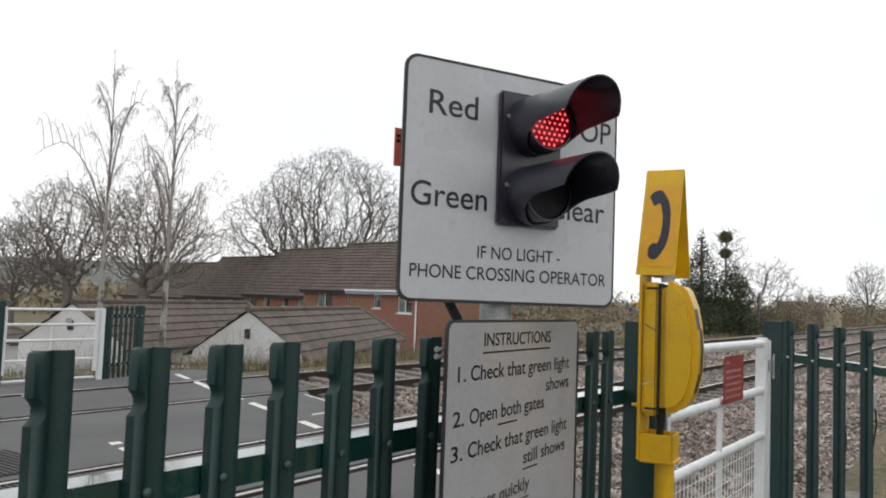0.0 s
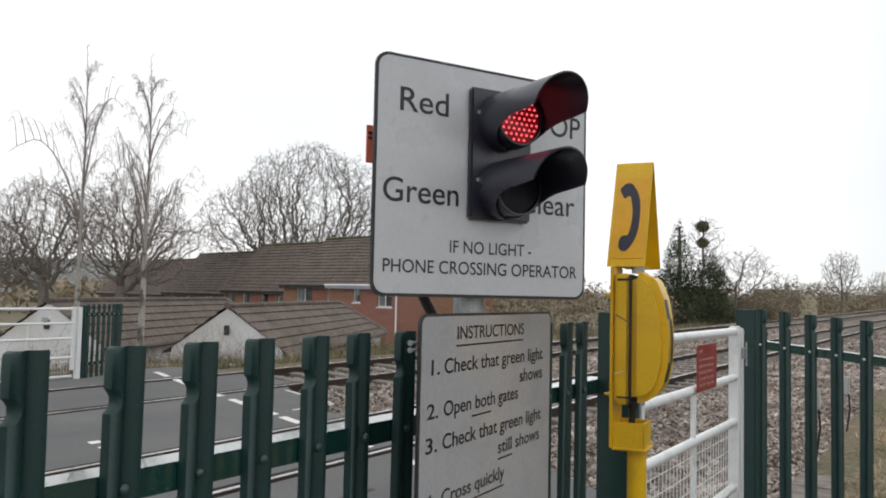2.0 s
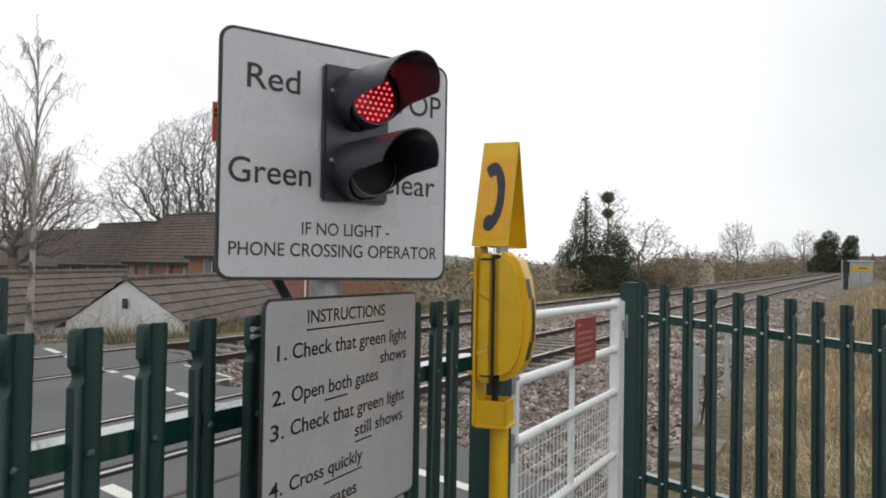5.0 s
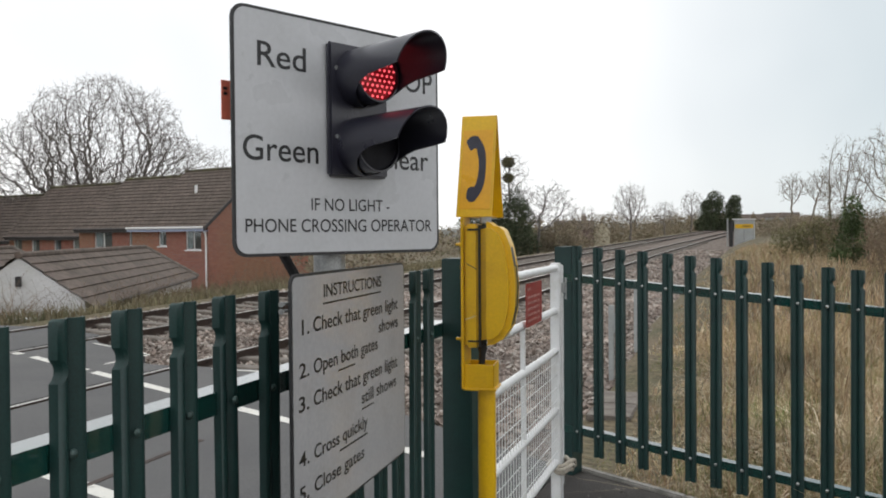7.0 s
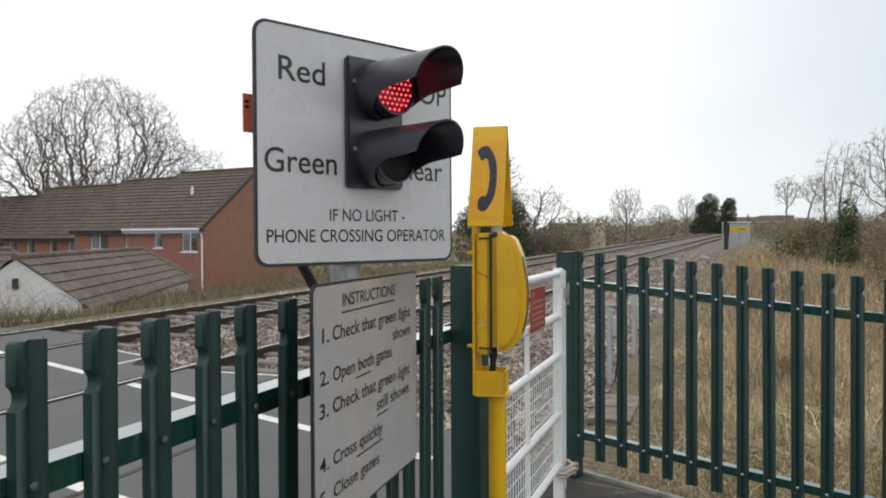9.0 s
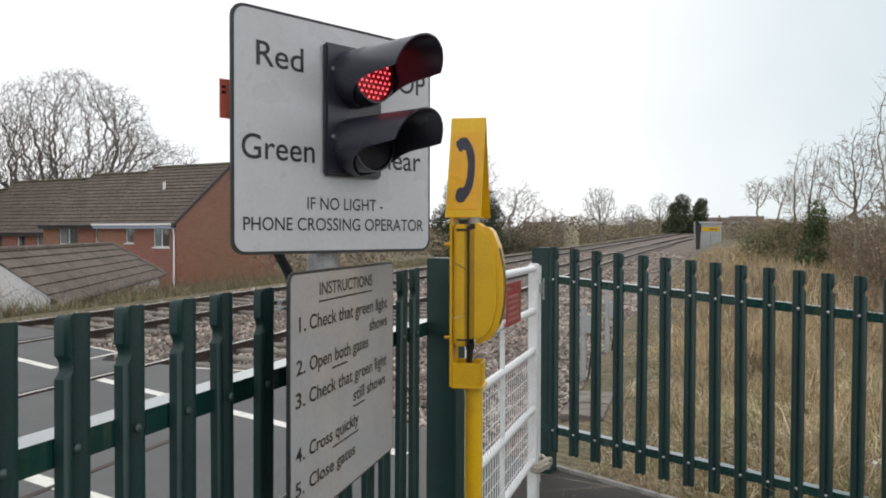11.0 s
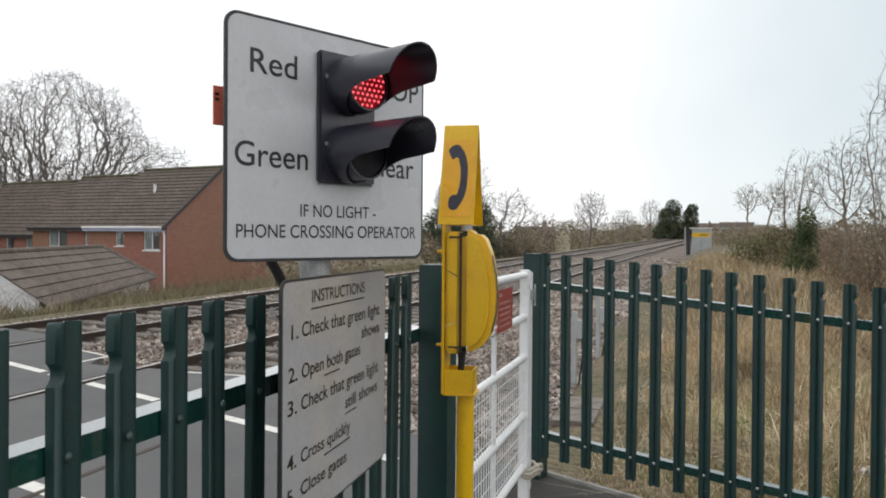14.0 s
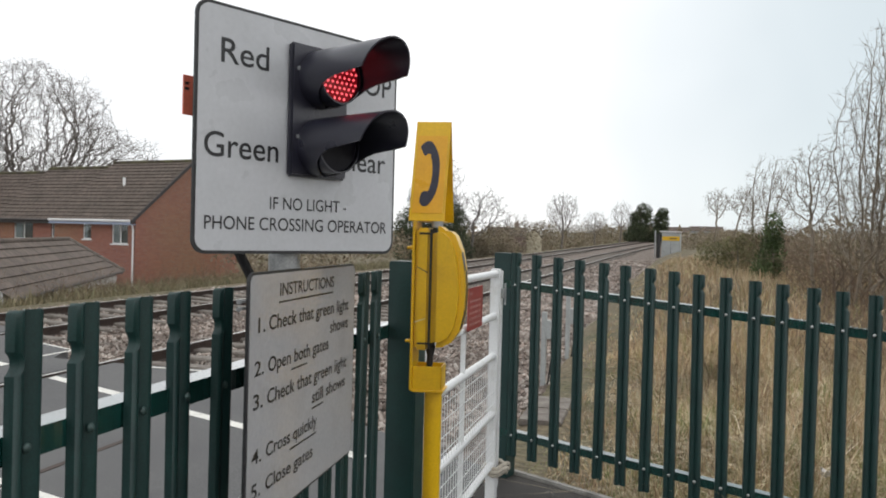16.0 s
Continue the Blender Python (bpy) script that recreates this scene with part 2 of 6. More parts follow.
DARKBARK = mat("dark_oak_bark", (0.20, 0.18, 0.165), 0.9, 0, 0.3, 4, 60, 0.5, 0.01, second=(0.15, 0.135, 0.125))
PALEBARK = mat("pale_twig_bark", (0.27, 0.23, 0.18), 0.9, 0, 0.3, 4, 60, 0.5, 0.01, second=(0.17, 0.14, 0.105))
BIRCHBARK = mat("birch_bark", (0.36, 0.34, 0.31), 0.8, 0, 0.25, 3.5, 40, 0.4, 0.01, second=(0.10, 0.085, 0.075), amount=0.58, sharp=0.05)
BIRCHTWIG = mat("birch_twig", (0.26, 0.215, 0.195), 0.9, 0, 0.2, 4, 60, 0.0)
NEEDLE = ramp_mat("dark_evergreen_leaves", [(0.060, 0.080, 0.040), (0.085, 0.105, 0.055), (0.045, 0.060, 0.034), (0.105, 0.12, 0.065)], 0.95)
OLIVE = ramp_mat("olive_leaves", [(0.13, 0.13, 0.055), (0.17, 0.16, 0.07), (0.10, 0.10, 0.045), (0.20, 0.17, 0.09)], 0.9)
IVY = ramp_mat("ivy_leaves", [(0.06, 0.10, 0.03), (0.085, 0.13, 0.045), (0.045, 0.075, 0.025), (0.12, 0.15, 0.06)], 0.8)
BRICK = brick_mat("red_brick", (0.42, 0.185, 0.115), (0.33, 0.135, 0.09), (0.36, 0.29, 0.24))
ROOF = mat("brown_concrete_tiles", (0.122, 0.092, 0.076), 0.9, 0, 0.3, 0.9, 5, 0.5, 0.02, second=(0.088, 0.070, 0.057), sharp=0.2)
MOSS = mat("mossy_ridge_tiles", (0.115, 0.110, 0.055), 0.95, 0, 0.3, 1.5, 14, 0.5, 0.02, second=(0.07, 0.06, 0.045))
RENDERW = mat("white_render", (0.72, 0.72, 0.73), 0.85, 0, 0.06, 0.8, 20, 0.2, 0.004, second=(0.60, 0.60, 0.58), amount=0.6)
UPVC = mat("white_window_frame", (0.80, 0.80, 0.80), 0.4, 0, 0.05, 5, 60, 0.0)
BLUEFASCIA = mat("pale_blue_fascia", (0.36, 0.41, 0.56), 0.5, 0, 0.1, 3, 60, 0.0)
DARKFASCIA = mat("dark_fascia", (0.05, 0.045, 0.045), 0.6, 0, 0.2, 3, 60, 0.0)
# dark tone that paints the shade of the unlit rooms behind the windows
ROOMSHADE = mat("painted_room_shade", (0.10, 0.10, 0.105), 0.9, 0, 0.2, 2, 30, 0.0)
CURTAIN = mat("grey_curtain", (0.34, 0.36, 0.38), 0.9, 0, 0.15, 9, 60, 0.0)
PANE = glass_mat("window_glass")
LEDGLOW = glow_mat("red_led_light", (1.0, 0.12, 0.15), 1.25)
LEDDISC = glow_mat("red_lens_face", (0.36, 0.010, 0.018), 0.16)
DARKLENS = mat("unlit_dark_lens", (0.012, 0.012, 0.019), 0.65, 0, 0.2, 40, 200, 0.05, 0.001)
CABINET = mat("grey_cabinet_paint", (0.40, 0.42, 0.42), 0.6, 0, 0.1, 2, 40, 0.05, 0.002)
FARHILL = mat("far_wooded_hill", (0.20, 0.21, 0.20), 1.0, 0, 0.2, 0.02, 0.2, 0.0, second=(0.15, 0.155, 0.14))


# ---- mesh building ----
class Shape:
    def __init__(self):
        self.v, self.f, self.uv = [], [], None

    def add(self, verts, faces):
        k = len(self.v)
        self.v += [tuple(p) for p in verts]
        self.f += [tuple(i + k for i in f) for f in faces]
        return self

    def box(self, lo, hi, m=None):
        (a, b, c), (d, e, f) = lo, hi
        p = [Vector(q) for q in ((a, b, c), (d, b, c), (d, e, c), (a, e, c), (a, b, f), (d, b, f), (d, e, f), (a, e, f))]
        return self.add([m @ q for q in p] if m else p, [(3, 2, 1, 0), (4, 5, 6, 7), (0, 1, 5, 4), (1, 2, 6, 5), (2, 3, 7, 6), (3, 0, 4, 7)])

    def tube(self, pts, radii, sides=8, caps=True):
        pts = [Vector(p) for p in pts]
        radii = radii if isinstance(radii, (list, tuple)) else [radii] * len(pts)
        k, n = len(self.v), len(pts)
        ref = Vector((0.31, 0.17, 0.93)) if abs((pts[-1] - pts[0]).normalized().z) < 0.8 else Vector((0.93, 0.31, 0.1))
        for i, p in enumerate(pts):
            d = (pts[min(i + 1, n - 1)] - pts[max(i - 1, 0)]).normalized()
            a = d.cross(ref).normalized()
            b = d.cross(a)
            for j in range(sides):
                w = 2 * PI * j / sides
                self.v.append(tuple(p + (a * math.cos(w) + b * math.sin(w)) * radii[i]))
        for i in range(n - 1):
            for j in range(sides):
                q = (j + 1) % sides
                self.f.append((k + i * sides + j, k + i * sides + q, k + (i + 1) * sides + q, k + (i + 1) * sides + j))
        if caps:
            self.f.append(tuple(k + j for j in reversed(range(sides))))
            self.f.append(tuple(k + (n - 1) * sides + j for j in range(sides)))
        return self

    def prism(self, outline, depth, m):
        """A flat outline (x, y) with a thickness along local z, laid by m."""
        n = len(outline)
        p = [m @ Vector((a, b, 0)) for a, b in outline] + [m @ Vector((a, b, depth)) for a, b in outline]
        return self.add(p, [tuple(reversed(range(n))), tuple(range(n, 2 * n))] + [(i, (i + 1) % n, (i + 1) % n + n, i + n) for i in range(n)])


def part(name, shape, material, parent=None, label="", bevel=0.0, smooth=False, kind="", group="", category="", segments=2):
    me = bpy.data.meshes.new(name)
    me.from_pydata(shape.v, [], shape.f)
    if shape.uv:
        layer = me.uv_layers.new(name="UVMap")
        for poly in me.polygons:
            for li in poly.loop_indices:
                layer.data[li].uv = shape.uv(me.vertices[me.loops[li].vertex_index].co, poly.normal)
    if bevel or len(me.polygons) < 4000:
        bm = bmesh.new()
        bm.from_mesh(me)
        bmesh.ops.recalc_face_normals(bm, faces=bm.faces)
        if bevel:
            bmesh.ops.bevel(bm, geom=[e for e in bm.edges if len(e.link_faces) == 2 and e.calc_face_angle(0) > 0.5], offset=bevel, segments=segments, affect="EDGES", clamp_overlap=True)
        bm.to_mesh(me)
        bm.free()
    if smooth:
        for poly in me.polygons:
            poly.use_smooth = True
        me.set_sharp_from_angle(angle=radians(40))
    me.materials.append(material)
    ob = new(name, me)
    ob.parent = parent
    return tagged(ob, label, category, group, kind)


def again(ob, m, parent=None):
    """Another object on the same mesh, at its own pose."""
    o = new(ob.name.split(".")[0], ob.data)
    o.parent, o.matrix_basis = parent or ob.parent, m
    return o


def thing(name, m, label, category, group=""):
    e = new(name)
    e.empty_display_size = 0.1
    e.matrix_world = m
    return tagged(e, label, category, group)


def rounded(w, h, r, n=6):
    out = []
    for cx, cy, a0 in ((w / 2 - r, h / 2 - r, 0), (-w / 2 + r, h / 2 - r, 90), (-w / 2 + r, -h / 2 + r, 180), (w / 2 - r, -h / 2 + r, 270)):
        out += [(cx + r * math.cos(radians(a0 + 90 * i / n)), cy + r * math.sin(radians(a0 + 90 * i / n))) for i in range(n + 1)]
    return out


def lettering(text, u0, u1, z0, z1, m, parent, material, proud=0.0012, weight=0.0):
    """Built-in letters whose ink fills the width u0..u1; z0, z1: base line and cap height, in the plane of m (x along, y up)."""
    cu = bpy.data.curves.new("letters", "FONT")
    cu.body, cu.offset = text, weight
    tmp = bpy.data.objects.new("letters", cu)
    scene.collection.objects.link(tmp)
    bpy.context.view_layer.update()
    me = bpy.data.meshes.new_from_object(tmp.evaluated_get(bpy.context.evaluated_depsgraph_get()))
    bpy.data.objects.remove(tmp)
    bpy.data.curves.remove(cu)
    xs = [v.co.x for v in me.vertices]
    sx, sy = (u1 - u0) / (max(xs) - min(xs)), (z1 - z0) / 0.73
    for v in me.vertices:
        v.co = ((v.co.x - min(xs)) * sx + u0, v.co.y * sy + z0, proud)
    me.materials.append(material)
    ob = new("lettering", me)
    ob.parent, ob.matrix_basis = parent, m
    return ob


def bars(rows, m, parent, material, name="text_bar", proud=0.0015):
    for u0, u1, z0, z1 in rows:
        s = Shape().box((u0, z0, 0), (u1, z1, proud), m)
        part(name, s, material, parent)


# ---- ground, railway and crossing ----
def rail_top(o):
    """Height of the rail heads across the line; the far track is canted."""
    return float(np.interp(o, [-14, -12.2, -10.7, -9.22, -6.5, 0], [0.0, 0.08, 0.11, 0.03, 0.015, 0.0]))


def land(o, s):
    """Height of the open ground."""
    z = float(np.interp(o, [-400, -60, -30, -22, -15.5, -12.6, -11.5, -2.2, -1.2, 1.5, 5, 30, 400], [-6, -4.5, -3.2, -2.2, -0.6, -0.06, -0.5, -0.5, -0.12, -0.10, -0.25, -0.6, -2]))
    if -2.2 < o < 40 and s > 5:
        z += 0.10 * noise.noise(Vector((o * 0.5, s * 0.5, 0))) * min(1, (s - 5) / 3)
    if o > -1.6 and s > 7:
        z += 0.55 * min(1, (s - 7) / 20) * min(1, (o + 1.6) / 1.5)
    if o > -1.6 and s < 4.9:
        z = min(z, -0.15)
    return z


def sheet(name, os_, ss, height, material, label, category):
    v = [tr(o, s, height(o, s)) for s in ss for o in os_]
    n = len(os_)
    f = [(j * n + i, j * n + i + 1, (j + 1) * n + i + 1, (j + 1) * n + i) for j in range(len(ss) - 1) for i in range(n - 1)]
    sh = Shape().add(v, f)
    ob = part(name, sh, material, None, label, kind="structure", category=category)
    for p in ob.data.polygons:
        p.use_smooth = True
    return ob


OS = [-2500, -900, -400, -200, -120, -80, -60, -45, -36, -30, -26, -22, -19, -17, -15.5, -14.5, -13.6, -12.6, -12.0, -11.5, -6, -2.2, -1.7, -1.2] + [-0.8 + 0.5 * i for i in range(26)] + [14, 18, 24, 30, 45, 70, 120, 250, 900, 2500]
SS = [-2500, -600, -200, -80, -40, -20, -10, -5, 0, 3, 4.9, 5.3] + [5.8 + 0.6 * i for i in range(50)] + [38, 42, 48, 56, 63, 70, 80, 90, 105, 120, 140, 160, 180, 220, 320, 600, 1200, 2500]
sheet("ground", OS, SS, land, EARTH, "rough ground of dry grass and earth beside the railway", "ground")


def bed(o, s):
    return rail_top(o) - 0.185 if -12.0 < o < -2.6 else (-0.42 if o < -12.0 else -0.19 if o < -1.3 else -0.32)


ALONG = [-60, 0, 5, 8, 12] + [16 + 6 * i for i in range(31)] + [230, 320, 700]
sheet("ballast_bed", [-12.6, -11.95, -11.0, -10, -9, -8, -7, -6, -5, -4, -3, -2.65, -1.95, -1.35, -0.9], ALONG, bed, BALLASTBED,
      "bed of brown grey ballast under both tracks", "ballast")

# crossing surface, strip by strip between the rails; each ends where the ballast begins
def edge_s(o):
    return float(np.interp(o, [-12.6, -9.4, -9.0, -7.4, -7.3, -6.5, -6.3, -4.9, -4.7, -1.3], [10.4, 10.1, 9.5, 8.75, 8.15, 8.05, 8.12, 8.12, 7.9, 5.45]))


LEFT_END = -16.0
for o0, o1 in ((-1.24, -4.70), (-4.93, -6.28), (-6.47, -9.12), (-9.36, -10.58), (-10.80, -12.9)):
    n = 8
    s = Shape()
    cut = [o0 + (o1 - o0) * i / n for i in range(n + 1)]
    for a, b in zip(cut, cut[1:]):
        za, zb = rail_top(a) - 0.012, rail_top(b) - 0.012
        p = [tr(a, LEFT_END, za), tr(b, LEFT_END, zb), tr(b, edge_s(b), zb), tr(a, edge_s(a), za)]
        s.add(p + [q - Vector((0, 0, 0.14)) for q in p], [(0, 3, 2, 1), (4, 5, 6, 7), (0, 1, 5, 4), (2, 3, 7, 6)] + ([(3, 0, 4, 7)] if a == cut[0] else []) + ([(1, 2, 6, 5)] if b == cut[-1] else []))
    part("crossing_surface", s, TARMAC, None, "worn grey tarmac deck of the level crossing", kind="structure", category="road")


def band_left(o):
    return 2.75 - 0.315 * o


def band_right(o):
    return 4.45 - 0.426 * o


def paint(o0, o1, f, w=0.13):
    s = Shape()
    p = []
    for o, side in ((o0, -1), (o1, -1), (o1, 1), (o0, 1)):
        z = rail_top(o)
        k = 1 - z / 1.55
        p.append(tr(o * k, (f(o) + side * w / 2) * k, rail_top(o * k) - 0.006))
    s.add(p, [(0, 1, 2, 3)])
    part("white_line", s, LINE, None, "worn white painted edge line on the crossing tarmac", kind="structure", category="road marking")


for f in (band_left, band_right):
    for o0, o1 in ((-12.5, -11.75), (-11.35, -9.75), (-9.42, -9.15), (-8.8, -7.3), (-7.12, -6.62), (-6.3, -5.05), (-4.55, -2.1)):
        paint(o0, o1, f)
for o0, o1, s0, s1, w in ((-9.0, -7.5, 9.5, 8.85, 0.05), (-5.9, -4.98, 8.08, 8.08, 0.06)):
    paint(o0, o1, lambda o, a=o0, b=o1, c=s0, d=s1: c + (d - c) * (o - a) / (b - a), w)
s = Shape().add([tr(-7.36, 7.9, 0.012), tr(-7.30, 7.9, 0.012), tr(-7.30, 8.7, 0.012), tr(-7.36, 8.7, 0.012)], [(0, 1, 2, 3)])
part("white_line", s, LINE, None, "worn white painted edge line on the crossing tarmac", kind="structure", category="road marking")
# seam along the near edge of the deck
s = Shape().box((-3.97, -8, -0.002), (-3.92, 5.2, 0.0015), pose(0, 0, 0.003, 0, 0, 5.3))
part("tarmac_seam", s, RAILSIDE, None, "rusty brown steel seam in the tarmac deck", kind="structure", category="seam")

# ribbed panels beside the walked strip
for o0, o1 in ((-4.98, -6.24), (-9.40, -10.54), (-6.6, -7.6)):
    base = thing("ribbed_panel", Matrix(), "dark ribbed rubber trespass panel lying beside the tarmac deck", "panel", "ribbed panels")
    s1 = min(band_left(o0), band_left(o1)) - 0.75
    sh = Shape()
    k = 0
    while s1 - 0.06 * k > -1.5:
        a = s1 - 0.06 * k
        z0, z1 = rail_top(o0), rail_top(o1)
        p = [tr(o0, a, z0), tr(o1, a, z1), tr(o1, a - 0.035, z1), tr(o0, a - 0.035, z0)]
        sh.add([q - Vector((0, 0, 0.02)) for q in p] + [q + Vector((0, 0, 0.012)) for q in p], [(4, 5, 6, 7), (0, 1, 5, 4), (2, 3, 7, 6), (3, 0, 4, 7), (1, 2, 6, 5)])
        k += 1
    part("ribs", sh, PANEL, base)


def railway(rails, label):
    t = thing("railway_track", Matrix(), label, "railway track", "railway tracks")
    for o in rails:
        z = rail_top(o)
        prof = [(-0.07, -0.155), (0.07, -0.155), (0.07, -0.143), (0.012, -0.125), (0.010, -0.045), (0.035, -0.035), (0.035, -0.005), (0.030, 0.0), (-0.030, 0.0), (-0.035, -0.005), (-0.035, -0.035), (-0.010, -0.045), (-0.012, -0.125), (-0.07, -0.143)]
        s = Shape()
        for a in ALONG:
            s.v += [tuple(tr(o + px, a, z + pz)) for px, pz in prof]
        n = len(prof)
        for k in range(len(ALONG) - 1):
            s.f += [(k * n + i, k * n + (i + 1) % n, (k + 1) * n + (i + 1) % n, (k + 1) * n + i) for i in range(n)]
        rail = part("rail", s, RAILSIDE, t, "rusty steel rail with a polished head")
        top = Shape().add([tr(o + d, a, z + 0.001) for a in ALONG for d in (-0.027, 0.027)], [(2 * k, 2 * k + 1, 2 * k + 3, 2 * k + 2) for k in range(len(ALONG) - 1)])
        part("running_surface", top, RAILTOP, rail)
    mid, z0 = sum(rails) / 2, sum(rail_top(o) for o in rails) / 2 - 0.235
    tilt = math.degrees(math.atan2(rail_top(rails[1]) - rail_top(rails[0]), rails[1] - rails[0]))
    sl = part("sleeper", Shape().box((-1.22, -0.12, -0.14), (1.22, 0.12, 0)), SLEEPER, t, "stained concrete sleeper", bevel=0.02, segments=1)
    first = True
    for k in range(110):
        c = tr(mid, 8.75 + 0.65 * k + (1.4 if mid < -8 else 0), z0)
        m = pose(*c, 0, -tilt, 5.3)
        if first:
            sl.matrix_basis, first = m, False
        else:
            again(sl, m, t)
    return t


railway((-4.80, -6.36), "pair of rusty rails with polished heads on ballast, near track")
railway((-9.22, -10.70), "pair of rusty rails with polished heads on ballast, far track")

# loose ballast
rng = np.random.default_rng(3)
def stones(count, o0, o1, s0, s1, size, power=1.0):
    v, f = [], []
    ico = [(0, 0, 1), (0.9, 0, 0.25), (0.2, 0.85, 0.2), (-0.8, 0.45, 0.3), (-0.6, -0.7, 0.15), (0.4, -0.85, 0.3), (0, 0, -0.7)]
    tri = [(0, 1, 2), (0, 2, 3), (0, 3, 4), (0, 4, 5), (0, 5, 1), (6, 2, 1), (6, 3, 2), (6, 4, 3), (6, 5, 4), (6, 1, 5)]
    for _ in range(count):
        o = o0 + (o1 - o0) * rng.random()
        s = s0 + (s1 - s0) * rng.random() ** power
        if s < edge_s(o) + 0.05 or min(abs(o - r) for r in (-4.80, -6.36, -9.22, -10.70)) < 0.09:
            continue
        z = bed(o, s) + 0.012 + (0.03 * rng.random() if -12 < o < -2.65 else 0)
        if -2.65 < o:
            z = bed(-2.7, s) + 0.03 - (o + 2.65) * 0.02
        r = size * (0.6 + 0.8 * rng.random())
        c, w = tr(o, s, z), 6.28 * rng.random()
        cw, sw, sq = math.cos(w), math.sin(w), 0.55 + 0.5 * rng.random()
        tx, ty = rng.normal(0, 0.5, 2)
        k = len(v)
        for x, y, zz in ico:
            x, y, zz = x * r, y * r * sq, zz * r * 0.75
            zz += x * tx + y * ty
            v.append((c.x + x * cw - y * sw, c.y + x * sw + y * cw, c.z + zz))
        f += [(a + k, b + k, d + k) for a, b, d in tri]
    return Shape().add(v, f)


part("ballast_stones", stones(38000, -12.2, -1.35, 5.2, 22, 0.034, 1.25), STONE, None, "loose angular brown and grey ballast stones", kind="stuff", category="ballast")
part("ballast_stones", stones(22000, -12.2, -1.4, 18, 60, 0.055, 1.5), STONE, None, "loose angular brown and grey ballast stones", kind="stuff", category="ballast")

# the standing area and its kerb
K0, K1 = Vector((-1.60, 5.22, 0)), Vector((-0.24, 4.58, 0))
KD = (K1 - K0).normalized()
K2 = K1 + KD * 7
s = Shape()
p = [Vector((-1.27, -9, 0.0)), Vector((9, -9, 0.0)), Vector((9, K2.y, 0.0)), K2, K1, K0, Vector((-1.62, 5.2, 0))]
s.add(p + [q - Vector((0, 0, 0.16)) for q in p], [tuple(range(7)), tuple(reversed(range(7, 14)))] + [(i, i + 7, (i + 1) % 7 + 7, (i + 1) % 7) for i in range(7)])
part("pavement", s, DARKMAC, None, "dark gritty tarmac standing area inside the fences", kind="structure", category="pavement")
kn = Vector((-KD.y, KD.x, 0))
kerb = tagged(new("kerb"), "pale concrete edging kerb along the dark tarmac", "kerb", kind="structure")
L, k = 0.0, 0
while L < 8.0:
    n0, ln = K0 + KD * L, 0.91
    m = Matrix.Translation(n0) @ Matrix(((KD.x, kn.x, 0, 0), (KD.y, kn.y, 0, 0), (0, 0, 1, 0), (0, 0, 0, 1)))
    if k == 0:
        stone = part("kerb_stone", Shape().box((0.004, 0.0, -0.15), (ln - 0.004, 0.055, 0.022)), KERB, kerb, bevel=0.008)
        stone.matrix_basis = m
    else:
        again(stone, m, kerb)
    L, k = L + ln, k + 1


# ---- green palisade fences ----
def pale_shape(height, notch_side):
    """A corrugated pale, base at the origin, front towards -y, notched near the top of one edge."""
    prof = [(-0.035, 0.016), (-0.030, 0.004), (-0.022, 0.0), (-0.012, 0.002), (0.0, 0.014), (0.012, 0.002), (0.022, 0.0), (0.030, 0.004), (0.035, 0.016)]
    zn = height - 0.088
    levels = [(0, 0), (zn - 0.02, 0), (zn - 0.014, 0.006), (zn - 0.006, 0.010), (zn + 0.006, 0.010), (zn + 0.014, 0.006), (zn + 0.02, 0), (height - 0.012, 0), (height - 0.004, 0.002), (height, 0.007)]
    s = Shape()
    n = len(prof)
    for z, cut in levels:
        row = []
        for x, y in prof:
            xx = x
            if notch_side * x > 0.02 and cut:
                xx = x - notch_side * cut
            row.append((xx, y))
        if z == height:
            row = [(x * 0.97, y) for x, y in row]
        s.v += [(x, y, z) for x, y in row] + [(x, y + 0.0035, z) for x, y in row]
    w = 2 * n
    for k in range(len(levels) - 1):
        a, b = k * w, (k + 1) * w
        for i in range(n - 1):
            s.f.append((a + i, a + i + 1, b + i + 1, b + i))
            s.f.append((a + n + i + 1, a + n + i, b + n + i, b + n + i + 1))
        s.f += [(a + n, a, b, b + n), (a + n - 1, a + w - 1, b + w - 1, b + n - 1)]
    for a in (0, (len(levels) - 1) * w):
        s.f += [(a + i, a + i + 1, a + n + i + 1, a + n + i) for i in range(n - 1)]
    return s


def bolt_shape():
    s = Shape()
    rings = [(0.009, 0), (0.009, -0.002), (0.0075, -0.004), (0.004, -0.006), (0.0012, -0.0065)]
    for r, y in rings:
        s.v += [(r * math.cos(2 * PI * j / 10), y, r * math.sin(2 * PI * j / 10)) for j in range(10)]
    for k in range(len(rings) - 1):
        s.f += [(k * 10 + j, k * 10 + (j + 1) % 10, (k + 1) * 10 + (j + 1) % 10, (k + 1) * 10 + j) for j in range(10)]
    s.f.append(tuple(range(40, 50)))
    return s


